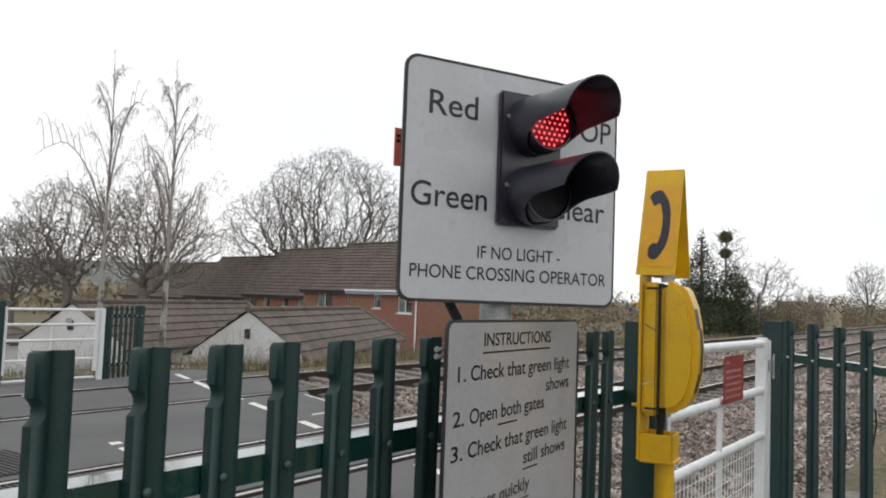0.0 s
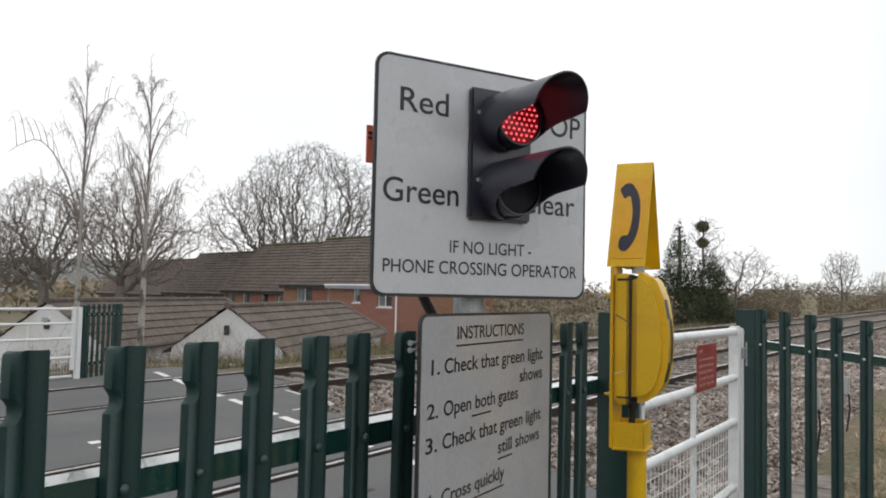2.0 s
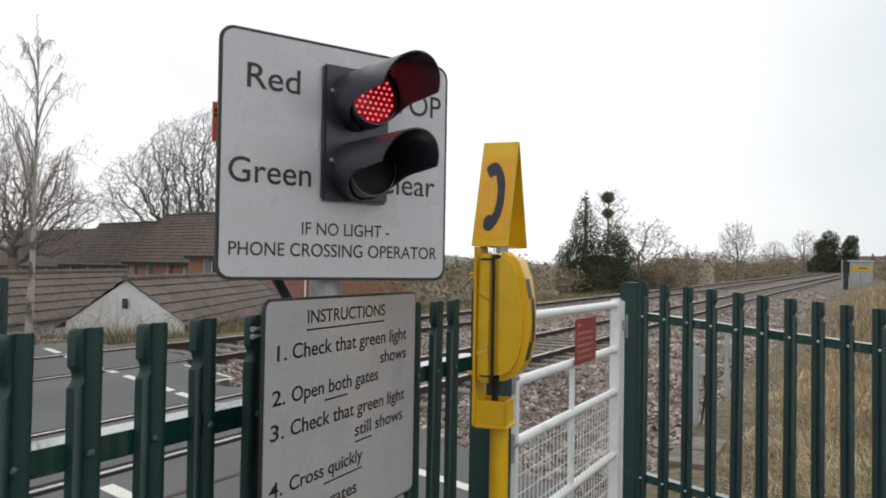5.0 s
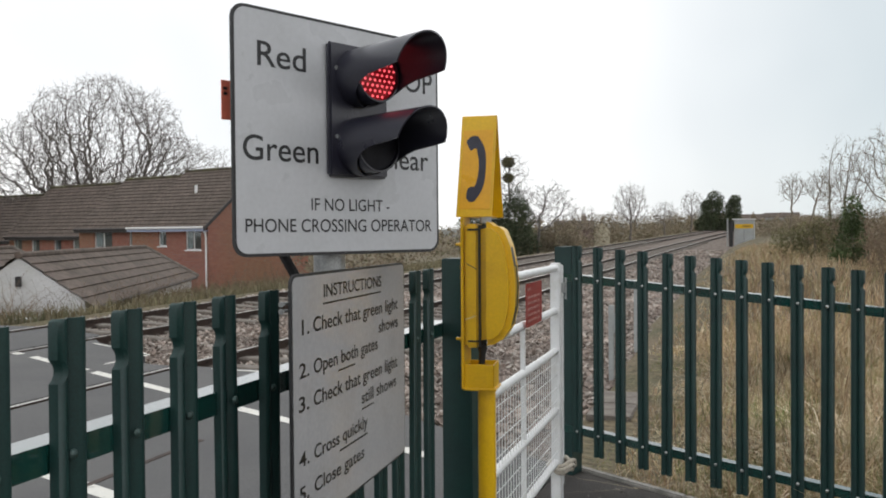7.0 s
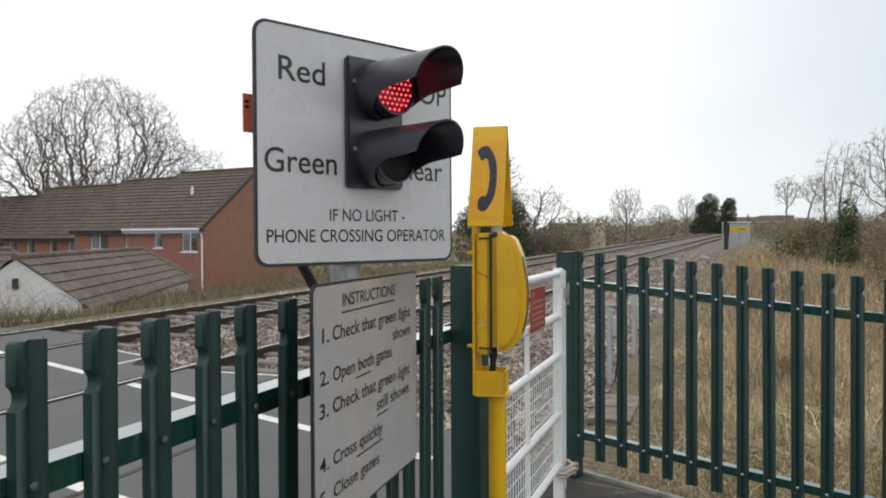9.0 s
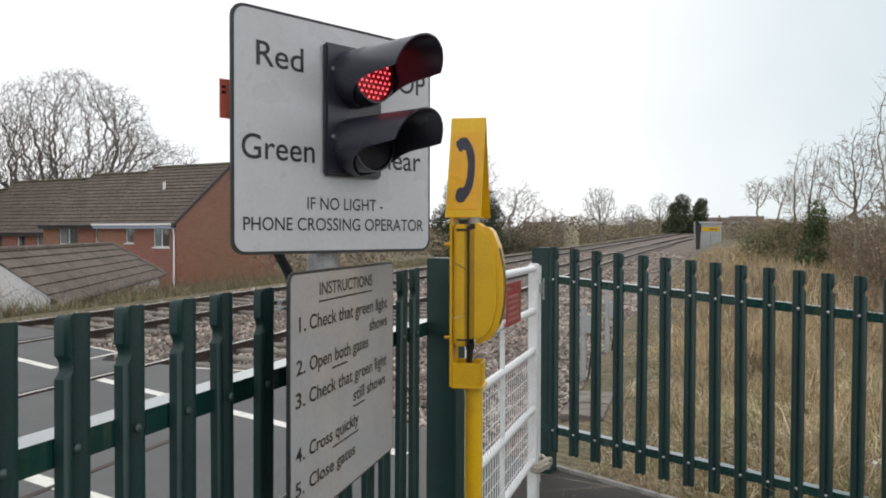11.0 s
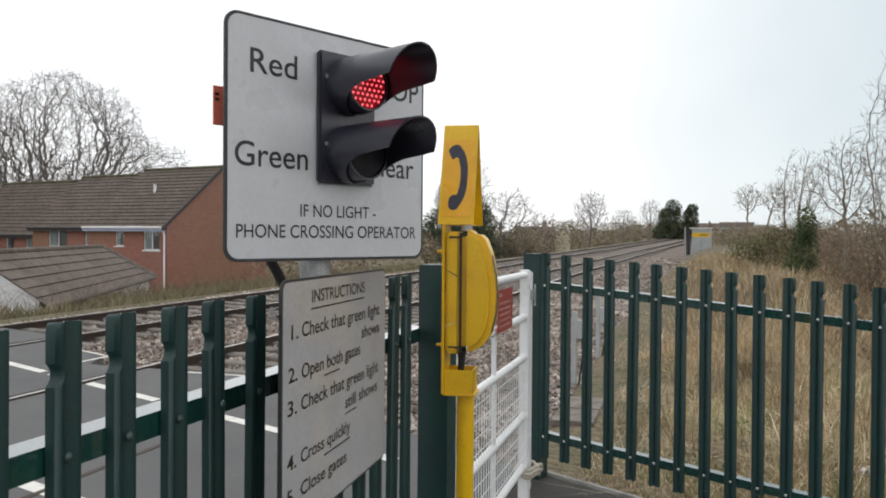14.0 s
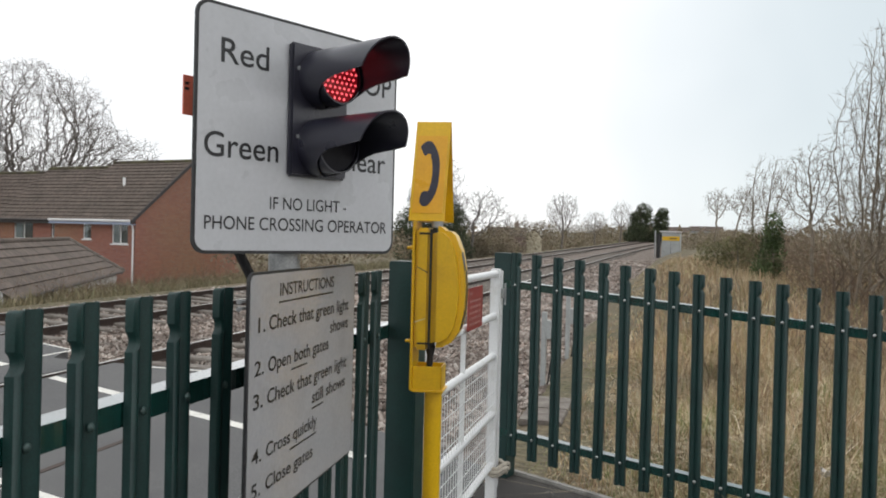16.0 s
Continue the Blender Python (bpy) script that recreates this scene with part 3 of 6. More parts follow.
def palisade(name, m, places, z_of, height, rail_z, slope, notch, posts, label, rail_len, bolts=None):
    """A fence along local x, seen from -y. z_of: foot of a pale at x; rail_z: heights of the rails at x = 0; slope along x."""
    f = thing(name, m, label, "fence", "palisade fences")
    first = None
    lean = random.Random(len(places) + (1 if bolts else 0))
    bolt = None
    for x in places:
        pm = pose(x, lean.uniform(-0.001, 0.001), z_of(x), lean.uniform(-0.3, 0.3), lean.uniform(-0.35, 0.35), lean.uniform(-1.5, 1.5))
        if first is None:
            first = part("pale", pale_shape(height, notch), GREEN, f, "corrugated dark green steel pale with a notched edge", smooth=True)
            first.matrix_basis = pm
        else:
            again(first, pm, f)
        for rz in rail_z:
            bm_ = pose(x + 0.003, 0.0, rz + slope * x)
            if bolt is None:
                bolt = part("bolt", bolt_shape(), bolts or BOLT, f, "domed bolt head", smooth=True)
                bolt.matrix_basis = bm_
            else:
                again(bolt, bm_, f)
    for rz in rail_z:
        a, b = rail_len
        s = Shape()
        for x in (a, b):
            z = rz + slope * x
            s.v += [(x, 0.018, z - 0.026), (x, 0.018, z + 0.024), (x, 0.080, z + 0.024), (x, 0.080, z + 0.018), (x, 0.024, z + 0.018), (x, 0.024, z - 0.026)]
        s.f += [(i, (i + 1) % 6, (i + 1) % 6 + 6, i + 6) for i in range(6)] + [(5, 4, 3, 2, 1, 0), (6, 7, 8, 9, 10, 11)]
        part("rail", s, GREENRAIL, f, "wet dark green angle rail")
    for x, w, z0, z1, y0 in posts:
        part("post", Shape().box((x - w / 2, y0, z0), (x + w / 2, y0 + w, z1)), GREEN, f, "square dark green gate post", bevel=0.004)
    return f


# fence by the signs: local x runs along +y of the place, front towards +x
AA = math.degrees(0.0546)
mA = Matrix.Translation((-1.204, 1.022, 0)) @ Matrix.Rotation(radians(90 + AA), 4, "Z")
pales_a = [0.15 * k for k in range(-16, 8)] + [1.185, 1.31, 1.437]
palisade("palisade_fence", mA, pales_a, lambda x: 0.07 + 0.008 * x, 1.393, (1.232, 0.26), 0.008, -1, [(1.655, 0.115, 0.0, 1.505, -0.09), (-1.3, 0.09, 0.0, 1.44, 0.02)],
         "dark green steel palisade fence with bolted corrugated pales beside the signs", (-2.5, 1.66), BOLTDULL)
# fence along the grass, falling gently away from the gate
mB = Matrix.Translation((-1.328, 4.987, 0)) @ Matrix.Rotation(-0.2167, 4, "Z")
pales_b = [-0.15] + [0.15 * k for k in range(0, 30)]
palisade("palisade_fence", mB, pales_b, lambda x: 0.152 - 0.0735 * x, 1.345, (1.284, 0.291), -0.0715, 1, [(-0.255, 0.13, 0.0, 1.503, 0.02), (2.62, 0.09, -0.3, 1.25, 0.02)],
         "dark green steel palisade fence running down beside the dry grass", (-0.3, 4.5))


# ---- white metal gate ----
GL = 1.60
gate = thing("white_gate", Matrix.Translation((-1.306, 2.93, 0)) @ Matrix.Rotation(radians(90 + 5.3), 4, "Z"), "white tubular metal gate with wire mesh, closed, beside the yellow telephone", "gate", "pedestrian gates")


def gate_parts(g, length, levels, mesh_levels, tube_r, stile):
    top = levels[0] + 0.02
    part("stile", Shape().box((length - stile, -0.028, 0.16), (length, 0.028, top + 0.01)), WHITEGATE, g, bevel=0.006)
    part("stile", Shape().box((-0.02, -0.022, 0.16), (0.03, 0.022, top + 0.01)), WHITEGATE, g, bevel=0.006)
    for z in levels:
        part("rail", Shape().tube([(0, 0, z), (length - stile / 2, 0, z)], tube_r, 14), WHITEGATE, g, smooth=True)
    part("upright_bar", Shape().box((length * 0.48 - 0.008, -0.012, levels[-1]), (length * 0.48 + 0.008, 0.012, levels[1])), WHITEGATE, g, bevel=0.002)
    wire = Shape()
    z0, z1 = mesh_levels
    k = 0
    while 0.03 + 0.05 * k < length - stile:
        wire.tube([(0.03 + 0.05 * k, -0.012, z0), (0.03 + 0.05 * k, -0.012, z1)], 0.0022, 5)
        k += 1
    k = 0
    while z0 + 0.075 * k < z1:
        wire.tube([(0.02, -0.016, z0 + 0.075 * k), (length - stile, -0.016, z0 + 0.075 * k)], 0.0022, 5)
        k += 1
    part("wire_mesh", wire, WIRE, g, "white welded wire mesh")


gate_parts(gate, GL, [1.388, 1.137, 0.90, 0.552, 0.246], (0.246, 0.90), 0.021, 0.055)
part("latch_strip", Shape().box((GL + 0.006, -0.035, 0.10), (GL + 0.032, 0.012, 1.405)), WHITEGATE, gate, bevel=0.004)
part("latch", Shape().box((GL - 0.01, -0.045, 1.24), (GL + 0.03, -0.03, 1.30)).tube([(GL + 0.02, -0.05, 1.20), (GL + 0.02, -0.05, 1.33)], 0.006, 8), GALV, gate, "small galvanised latch", bevel=0.001, segments=1)
part("hinge", Shape().tube([(-0.05, -0.02, 1.16), (0.0, -0.02, 1.16)], 0.012, 10).tube([(-0.05, -0.02, 1.20), (-0.05, -0.02, 1.10)], 0.014, 10), GALV, gate, smooth=True)
part("hinge", Shape().tube([(-0.05, -0.02, 0.9), (0.0, -0.02, 0.9)], 0.012, 10).tube([(-0.05, -0.02, 0.95), (-0.05, -0.02, 0.84)], 0.014, 10), GALV, gate, smooth=True)
part("foot", Shape().box((GL - 0.05, -0.03, 0.0), (GL + 0.03, 0.03, 0.17)), WHITEGATE, gate, bevel=0.004)
rope = thing("rope_loop", gate.matrix_world @ Matrix.Translation((GL + 0.02, -0.02, 0.2)), "pale knotted rope loop tying the foot of the gate", "rope")
loop = Shape()
for q, rr in ((0.0, 0.075), (0.022, 0.085), (0.04, 0.07)):
    loop.tube([(rr * math.cos(w * PI / 8) - 0.02, 0.9 * rr * math.sin(w * PI / 8), q + 0.012 * math.sin(w * 1.3)) for w in range(17)], 0.012, 8)
loop.tube([(0.05, -0.03, 0.03), (0.1, -0.06, 0.02), (0.13, -0.06, -0.02)], [0.012, 0.012, 0.009], 8)
part("strand", loop, ROPE, rope, smooth=True)
red = thing("warning_sign", gate.matrix_world @ Matrix.Translation((0, -0.03, 0)), "small red warning plate with faded white lettering on the gate", "sign")
plate = pose(0, 0, 0, 90, 0, 0)
part("plate", Shape().prism([(0.71 + (a + 0.17) , 1.24 + b) for a, b in rounded(0.345, 0.215, 0.012, 3)], 0.003, plate), REDSIGN, red)
rows = [(0.735, 0.80, 1.312, 1.326)]
for z in (1.272, 1.243, 1.214, 1.185, 1.156):
    u = 0.735
    for wd in (0.06, 0.04, 0.07, 0.05):
        if u + wd < 1.03:
            rows.append((u, u + wd, z, z + 0.012))
        u += wd + 0.014
bars(rows, plate @ Matrix.Translation((0, 0, 0.003)), red, LETTER)


# ---- the signs on their pole ----
SA, IA = 1.2106, 1.7238
def sign_frame(p, ang):
    """x along the face, y up, z out of the face towards the viewer."""
    return Matrix.Translation((p[0], p[1], 0)) @ Matrix(((math.cos(ang), 0, math.sin(ang), 0), (math.sin(ang), 0, -math.cos(ang), 0), (0, 1, 0, 0), (0, 0, 0, 1)))


pole = thing("sign_pole", Matrix.Translation((-1.183, 1.655, 0)), "round galvanised steel pole carrying the crossing signs", "pole")
part("tube", Shape().tube([(0, 0, 0), (0, 0, 2.04)], 0.040, 24), GALV, pole, smooth=True)
part("cap", Shape().tube([(0, 0, 2.04), (0, 0, 2.055)], 0.042, 24), RUBBER, pole, smooth=True)
part("clip", Shape().box((-0.05, -0.05, 1.60), (0.055, 0.05, 1.63)).box((-0.05, -0.05, 1.98), (0.055, 0.05, 2.01)), GALV, pole, bevel=0.004)
part("clip", Shape().box((-0.05, -0.05, 1.42), (0.046, 0.05, 1.45)).box((-0.05, -0.05, 1.02), (0.046, 0.05, 1.05)), GALV, pole, bevel=0.004)
part("strut", Shape().tube([(-0.085, -0.14, 1.62), (-0.055, -0.05, 1.47)], 0.013, 8), BACKING, pole, "dark bent cable strut", smooth=True)

mS = sign_frame((-1.159, 1.482), SA)
sign = thing("crossing_sign", mS, "white rectangular sign with black red and green light instructions", "sign")
su0, su1, sz0, sz1 = -0.167, 0.463, 1.549, 2.113
sc = Matrix.Translation(((su0 + su1) / 2, (sz0 + sz1) / 2, 0))
sw, sh_ = su1 - su0, sz1 - sz0
part("backing", Shape().prism(rounded(sw, sh_, 0.034), 0.006, sc @ Matrix.Translation((0, 0, -0.007))), BACKING, sign, "dark backing with black border")
part("face", Shape().prism(rounded(sw - 0.015, sh_ - 0.015, 0.028), 0.0015, sc @ Matrix.Translation((0, 0, -0.001))), SIGNFACE, sign, "matt white sheeting")
part("rear_rail", Shape().box((su0 + 0.05, 1.60, -0.025), (su1 - 0.05, 1.63, -0.007)).box((su0 + 0.05, 1.98, -0.025), (su1 - 0.05, 2.01, -0.007)), GALV, sign)
I4 = Matrix()
for text, u0, u1, z0, z1 in (("Red", -0.103, 0.029, 1.981, 2.040), ("Green", -0.142, 0.062, 1.768, 1.827), ("STOP", 0.255, 0.440, 1.974, 2.033), ("Clear", 0.244, 0.424, 1.767, 1.824),
                             ("IF NO LIGHT -", 0.040, 0.284, 1.656, 1.687), ("PHONE CROSSING OPERATOR", -0.138, 0.434, 1.605, 1.637)):
    lettering(text, u0, u1, z0, z1, I4, sign, BLACK, weight=0.006)

mI = sign_frame((-1.0744, 1.389), IA)
ins = thing("instruction_sign", mI, "weathered white instruction sign with black numbered steps", "sign")
iu0, iu1, iz0, iz1 = -0.070, 0.672, 0.943, 1.513
ic = Matrix.Translation(((iu0 + iu1) / 2, (iz0 + iz1) / 2, 0))
part("backing", Shape().prism(rounded(iu1 - iu0, iz1 - iz0, 0.026), 0.006, ic @ Matrix.Translation((0, 0, -0.007))), BACKING, ins, "dark backing with black border")
part("face", Shape().prism(rounded(iu1 - iu0 - 0.014, iz1 - iz0 - 0.012, 0.020), 0.0015, ic @ Matrix.Translation((0, 0, -0.001))), INSFACE, ins, "slightly glossy white sheeting")
part("rear_rail", Shape().box((iu0 + 0.05, 1.42, -0.02), (iu1 - 0.05, 1.45, -0.007)).box((iu0 + 0.05, 1.02, -0.02), (iu1 - 0.05, 1.05, -0.007)), GALV, ins)
for text, u0, u1, z0, z1 in (("INSTRUCTIONS", 0.094, 0.473, 1.454, 1.485), ("1.", -0.022, 0.015, 1.380, 1.415), ("Check that green light", 0.036, 0.608, 1.380, 1.415), ("shows", 0.450, 0.606, 1.328, 1.363),
                             ("2.", -0.037, 0.012, 1.286, 1.320), ("Open both gates", 0.036, 0.440, 1.286, 1.320), ("3.", -0.041, 0.010, 1.213, 1.248), ("Check that green light", 0.034, 0.600, 1.213, 1.248),
                             ("still shows", 0.321, 0.590, 1.159, 1.193), ("4.", -0.042, 0.008, 1.093, 1.126), ("Cross quickly", 0.034, 0.362, 1.093, 1.126), ("5.", -0.042, 0.006, 1.018, 1.051), ("Close gates", 0.034, 0.335, 1.018, 1.051)):
    lettering(text, u0, u1, z0, z1, I4, ins, BLACK, weight=0.012)
for z in (1.437, 1.452, 1.03):
    part("clip_screw", Shape().tube([(iu0 - 0.022, z, -0.014), (iu0 + 0.02, z, -0.014)], 0.0032, 8).tube([(iu0 - 0.020, z, -0.014), (iu0 - 0.016, z, -0.014)], 0.0062, 6), GALV, ins, "zinc clip screw")
bars([(0.092, 0.470, 1.437, 1.441), (0.176, 0.280, 1.268, 1.272), (0.322, 0.410, 1.143, 1.147), (0.178, 0.360, 1.073, 1.077)], Matrix(), ins, BLACK, "underline", 0.0012)

# signal head with two hooded lamps
lamp = thing("signal_lamp", mS, "black signal head with a lit red lamp above an unlit lamp", "traffic light")
bu0, bu1, bz0, bz1 = 0.084, 0.268, 1.738, 2.062
part("housing", Shape().box((bu0, bz0, 0.0), (bu1, bz1, 0.018)), HOUSING, lamp, bevel=0.006)
for z in (2.0, 1.835):
    part("screw", Shape().tube([(bu0 + 0.02, z, 0.016), (bu0 + 0.02, z, 0.021)], 0.005, 8), BOLT, lamp)
def barrel(sections, inner, n=44):
    """A hollow round hood along local z: sections (place, radius, half angle, lean of the rim), open below where the half angle is under 180."""
    vs, st = Shape(), 2 * (n + 1)
    for nn, r, half, tip, uc, zc in sections:
        for j in range(n + 1):
            w = radians(-half + 2 * half * j / n)
            for q in (r, r - inner):
                vs.v.append((uc + q * math.sin(w), zc + q * math.cos(w), nn + tip * math.cos(w)))
    m = len(sections)
    for k in range(m - 1):
        for j in range(n):
            a, b = k * st + 2 * j, (k + 1) * st + 2 * j
            vs.f += [(a, a + 2, b + 2, b), (a + 3, a + 1, b + 1, b + 3)]
        a, b = k * st, (k + 1) * st
        vs.f += [(a + 1, a, b, b + 1), (a + 2 * n, a + 2 * n + 1, b + 2 * n + 1, b + 2 * n)]
    a = (m - 1) * st
    vs.f += [(a + 2 * j, a + 2 * j + 2, a + 2 * j + 3, a + 2 * j + 1) for j in range(n)]
    return vs


for zc, lit in ((1.982, True), (1.814, False)):
    uc = 0.176
    hood_rows = []
    for k in range(19):
        q = k / 18
        half = float(np.interp(q, [0.0, 0.10, 0.20, 0.30, 0.42, 0.56, 0.70, 0.85, 1.0], [180, 180, 150, 124, 108, 100, 97, 94, 90]))
        hood_rows.append((0.018 + 0.224 * q, 0.072 * (1 + 0.04 * q), half, 0.034 * q, uc, zc - 0.002 * q))
    part("hood", barrel(hood_rows, 0.0035), HOUSING, lamp, "black scalloped lamp hood", smooth=True)
    # the drum inside the hood that holds the lens, with its own bezel
    drum = [(0.018 + 0.070 * k / 6, 0.0665, 180, 0, uc, zc) for k in range(7)] + [(0.092, 0.0655, 180, 0, uc, zc)]
    part("lens_drum", barrel(drum, 0.004), HOUSING, lamp, "black drum round the lens", smooth=True)
    lens = part("lens", Shape().tube([(uc, zc, 0.018), (uc, zc, 0.082), (uc, zc, 0.086)], [0.0615, 0.0615, 0.056], 36), LEDDISC if lit else DARKLENS, lamp, "glowing red lens" if lit else "dark unlit lens", smooth=True)
    if not lit:
        continue
    leds = Shape()
    for i in range(-4, 5):
        for j in range(-4, 5):
            du, dz = 0.0150 * (i + 0.5 * (j % 2)), 0.0130 * j
            if du * du + dz * dz < 0.055 ** 2:
                c = Vector((uc + du, zc + dz, 0.0855))
                leds.tube([c, c + Vector((0, 0, 0.002)), c + Vector((0, 0, 0.0035))], [0.0034, 0.0030, 0.001], 8)
    part("led_cluster", leds, LEDGLOW, lens, "grid of small red lights", smooth=True, kind="stuff")

orange = thing("orange_plate", mS @ Matrix.Translation((0, 0, -0.075)), "small orange plate fixed behind the white sign", "sign")
part("plate", Shape().box((-0.152, 1.862, 0), (0.06, 1.952, 0.004)), ORANGE, orange, bevel=0.001, segments=1)
bars([(-0.148, -0.138, 1.930, 1.936), (-0.148, -0.138, 1.918, 1.924)], Matrix.Translation((0, 0, 0.004)), orange, BLACK)
part("bracket", Shape().box((-0.01, 1.89, -0.012), (0.14, 1.92, 0.0)), GALV, orange)


# ---- yellow trackside telephone ----
mP = Matrix.Translation((0, 0, 0))
phone = thing("telephone", Matrix.Translation((-0.96, 2.17, 0)) @ Matrix.Rotation(radians(12), 4, "Z"), "yellow trackside telephone box on a yellow post", "telephone")
PX = -0.96
part("post", Shape().tube([(0, 0, 0), (0, 0, 1.16)], 0.027, 20), YELLOW, phone, smooth=True)
part("back_plate", Shape().box((-0.066, -0.058, 1.135), (-0.058, 0.058, 1.645)), YELLOW, phone, bevel=0.002)
part("body", Shape().box((-0.056, -0.055, 1.258), (-0.012, 0.055, 1.626)), YELLOW, phone, bevel=0.008)
cov = [(-0.008, 1.262), (0.030, 1.268), (0.058, 1.284), (0.080, 1.318), (0.092, 1.370), (0.095, 1.44), (0.090, 1.505), (0.080, 1.560), (0.062, 1.605), (0.035, 1.628), (0.010, 1.632), (-0.008, 1.626)]
mcov = Matrix(((1, 0, 0, 0), (0, 0, 1, -0.060), (0, 1, 0, 0), (0, 0, 0, 1)))
cover = part("cover", Shape().prism(cov, 0.120, mcov), YELLOW, phone, "bulging yellow hinged cover", bevel=0.018, segments=4, smooth=True)
part("seam", Shape().box((-0.013, -0.057, 1.262), (-0.0075, 0.057, 1.622)), RUBBER, phone)
for z0, z1 in ((1.606, 1.612), (1.276, 1.281)):
    part("catch", Shape().box((-0.045, -0.058, z0), (-0.008, -0.052, z1)), RUBBER, phone)
part("scratch", Shape().prism([(-0.050, 1.508), (-0.018, 1.490), (-0.018, 1.493), (-0.050, 1.511)], 0.0006, Matrix(((1, 0, 0, 0), (0, 0, -1, -0.0552), (0, 1, 0, 0), (0, 0, 0, 1)))), INK, phone)
part("scratch", Shape().prism([(-0.055, 1.340), (-0.022, 1.352), (-0.022, 1.355), (-0.055, 1.344)], 0.0006, Matrix(((1, 0, 0, 0), (0, 0, -1, -0.0552), (0, 1, 0, 0), (0, 0, 0, 1)))), SCUFF, phone)
# printed handset on the cover's front, wrapped over its curve
for z0, z1, y0, y1 in ((1.50, 1.555, -0.040, 0.0), (1.375, 1.50, -0.010, 0.022), (1.325, 1.378, -0.038, 0.005)):
    s = Shape()
    zs = [z0 + (z1 - z0) * i / 6 for i in range(7)]
    xs = [float(np.interp(z, [1.284, 1.318, 1.370, 1.44, 1.505, 1.560, 1.605], [0.058, 0.080, 0.092, 0.095, 0.090, 0.080, 0.062])) + 0.0012 for z in zs]
    for z, x in zip(zs, xs):
        s.v += [(x, y0, z), (x, y1, z)]
    s.f += [(2 * i, 2 * i + 1, 2 * i + 3, 2 * i + 2) for i in range(6)]
    part("symbol", s, INK, phone, "dark printed handset symbol")
part("cable_gland", Shape().tube([(-0.012, 0, 1.268), (-0.012, 0, 1.25), (-0.012, 0, 1.235), (-0.015, 0, 1.20)], [0.014, 0.014, 0.010, 0.010], 12), RUBBER, phone, "black rubber cable gland", smooth=True)
br = Shape().box((-0.058, -0.046, 1.136), (0.030, -0.042, 1.208)).box((0.026, -0.046, 1.136), (0.030, 0.046, 1.208)).box((-0.058, 0.042, 1.136), (0.030, 0.046, 1.208)).box((-0.060, -0.050, 1.130), (0.036, 0.050, 1.137))
part("bracket", br, YELLOW, phone, "open-topped yellow cable bracket", bevel=0.001, segments=1)
for z in (1.565, 1.283):
    part("bolt", Shape().tube([(-0.084, -0.04, z), (-0.064, -0.04, z)], 0.0045, 8).tube([(-0.072, -0.04, z), (-0.066, -0.04, z)], 0.008, 6), YELLOW, phone)
part("glass_bush", Shape().tube([(0.0, 0, 1.628), (0.0, 0, 1.652)], 0.018, 14), GALV, phone, smooth=True)

hood = thing("telephone_sign", Matrix.Translation((-1.011, 2.2555, 0)) @ Matrix.Rotation(radians(12), 4, "Z"), "yellow folded telephone sign with a dark handset symbol above the telephone", "sign")
hx0, hx1, ht, hb, hy = -0.055, 0.055, 1.964, 1.647, 0.114
front = Shape().add([(hx0, -hy, hb), (hx1, -hy, hb), (hx1, -0.004, ht), (hx0, -0.004, ht), (hx0, -hy + 0.004, hb), (hx1, -hy + 0.004, hb), (hx1, 0.0, ht), (hx0, 0.0, ht)], [(0, 1, 2, 3), (7, 6, 5, 4), (0, 4, 5, 1), (1, 5, 6, 2), (2, 6, 7, 3), (3, 7, 4, 0)])
part("front_panel", front, YELLOW, hood, bevel=0.0015, segments=1)
back = Shape().add([(hx0, hy, hb), (hx1, hy, hb), (hx1, 0.004, ht), (hx0, 0.004, ht), (hx0, hy - 0.004, hb), (hx1, hy - 0.004, hb), (hx1, 0.0, ht), (hx0, 0.0, ht)], [(3, 2, 1, 0), (4, 5, 6, 7), (1, 5, 4, 0), (2, 6, 5, 1), (3, 7, 6, 2), (0, 4, 7, 3)])
part("back_panel", back, YELLOW, hood, bevel=0.0015, segments=1)
part("stay", Shape().box((hx0 + 0.02, -hy, hb - 0.001), (hx1 - 0.02, hy, hb + 0.004)).box((-0.055, -0.03, 1.60), (-0.05, 0.03, 1.66)), YELLOW, hood, bevel=0.001, segments=1)
fs = Vector((0, hy - 0.004, ht - hb))
fl = fs.length
fm = Matrix.Translation((hx0, -hy - 0.0006, hb)) @ Matrix(((1, 0, 0, 0), (0, fs.y / fl, -fs.z / fl, 0), (0, fs.z / fl, fs.y / fl, 0), (0, 0, 0, 1)))
part("reflective_panel", Shape().prism([(0.008, 0.025), (0.102, 0.025), (0.102, fl - 0.050), (0.008, fl - 0.050)], 0.0008, fm), AMBER, hood, "square amber reflective panel")


def handset(w, h):
    """Outline of a telephone receiver: a bow between two lobes, opening to the left."""
    out = []
    for i in range(25):
        q = -1 + 2 * i / 24
        out.append((w * (1.0 - 0.55 * abs(q) ** 3.0), h * q))
    out += [(0.25 * w, 1.02 * h), (0.05 * w, 0.98 * h), (-0.13 * w, 0.88 * h), (-0.16 * w, 0.80 * h), (0.06 * w, 0.57 * h), (0.16 * w, 0.55 * h), (0.28 * w, 0.62 * h), (0.44 * w, 0.60 * h)]
    for i in range(13):
        q = 0.52 - 1.04 * i / 12
        out.append((w * (0.60 - 0.14 * abs(q / 0.52) ** 2.2), h * q))
    out += [(0.40 * w, -0.56 * h), (0.22 * w, -0.55 * h), (0.06 * w, -0.62 * h), (0.0 * w, -0.74 * h), (0.0, -0.90 * h), (0.14 * w, -1.0 * h), (0.3 * w, -1.02 * h)]
    return out


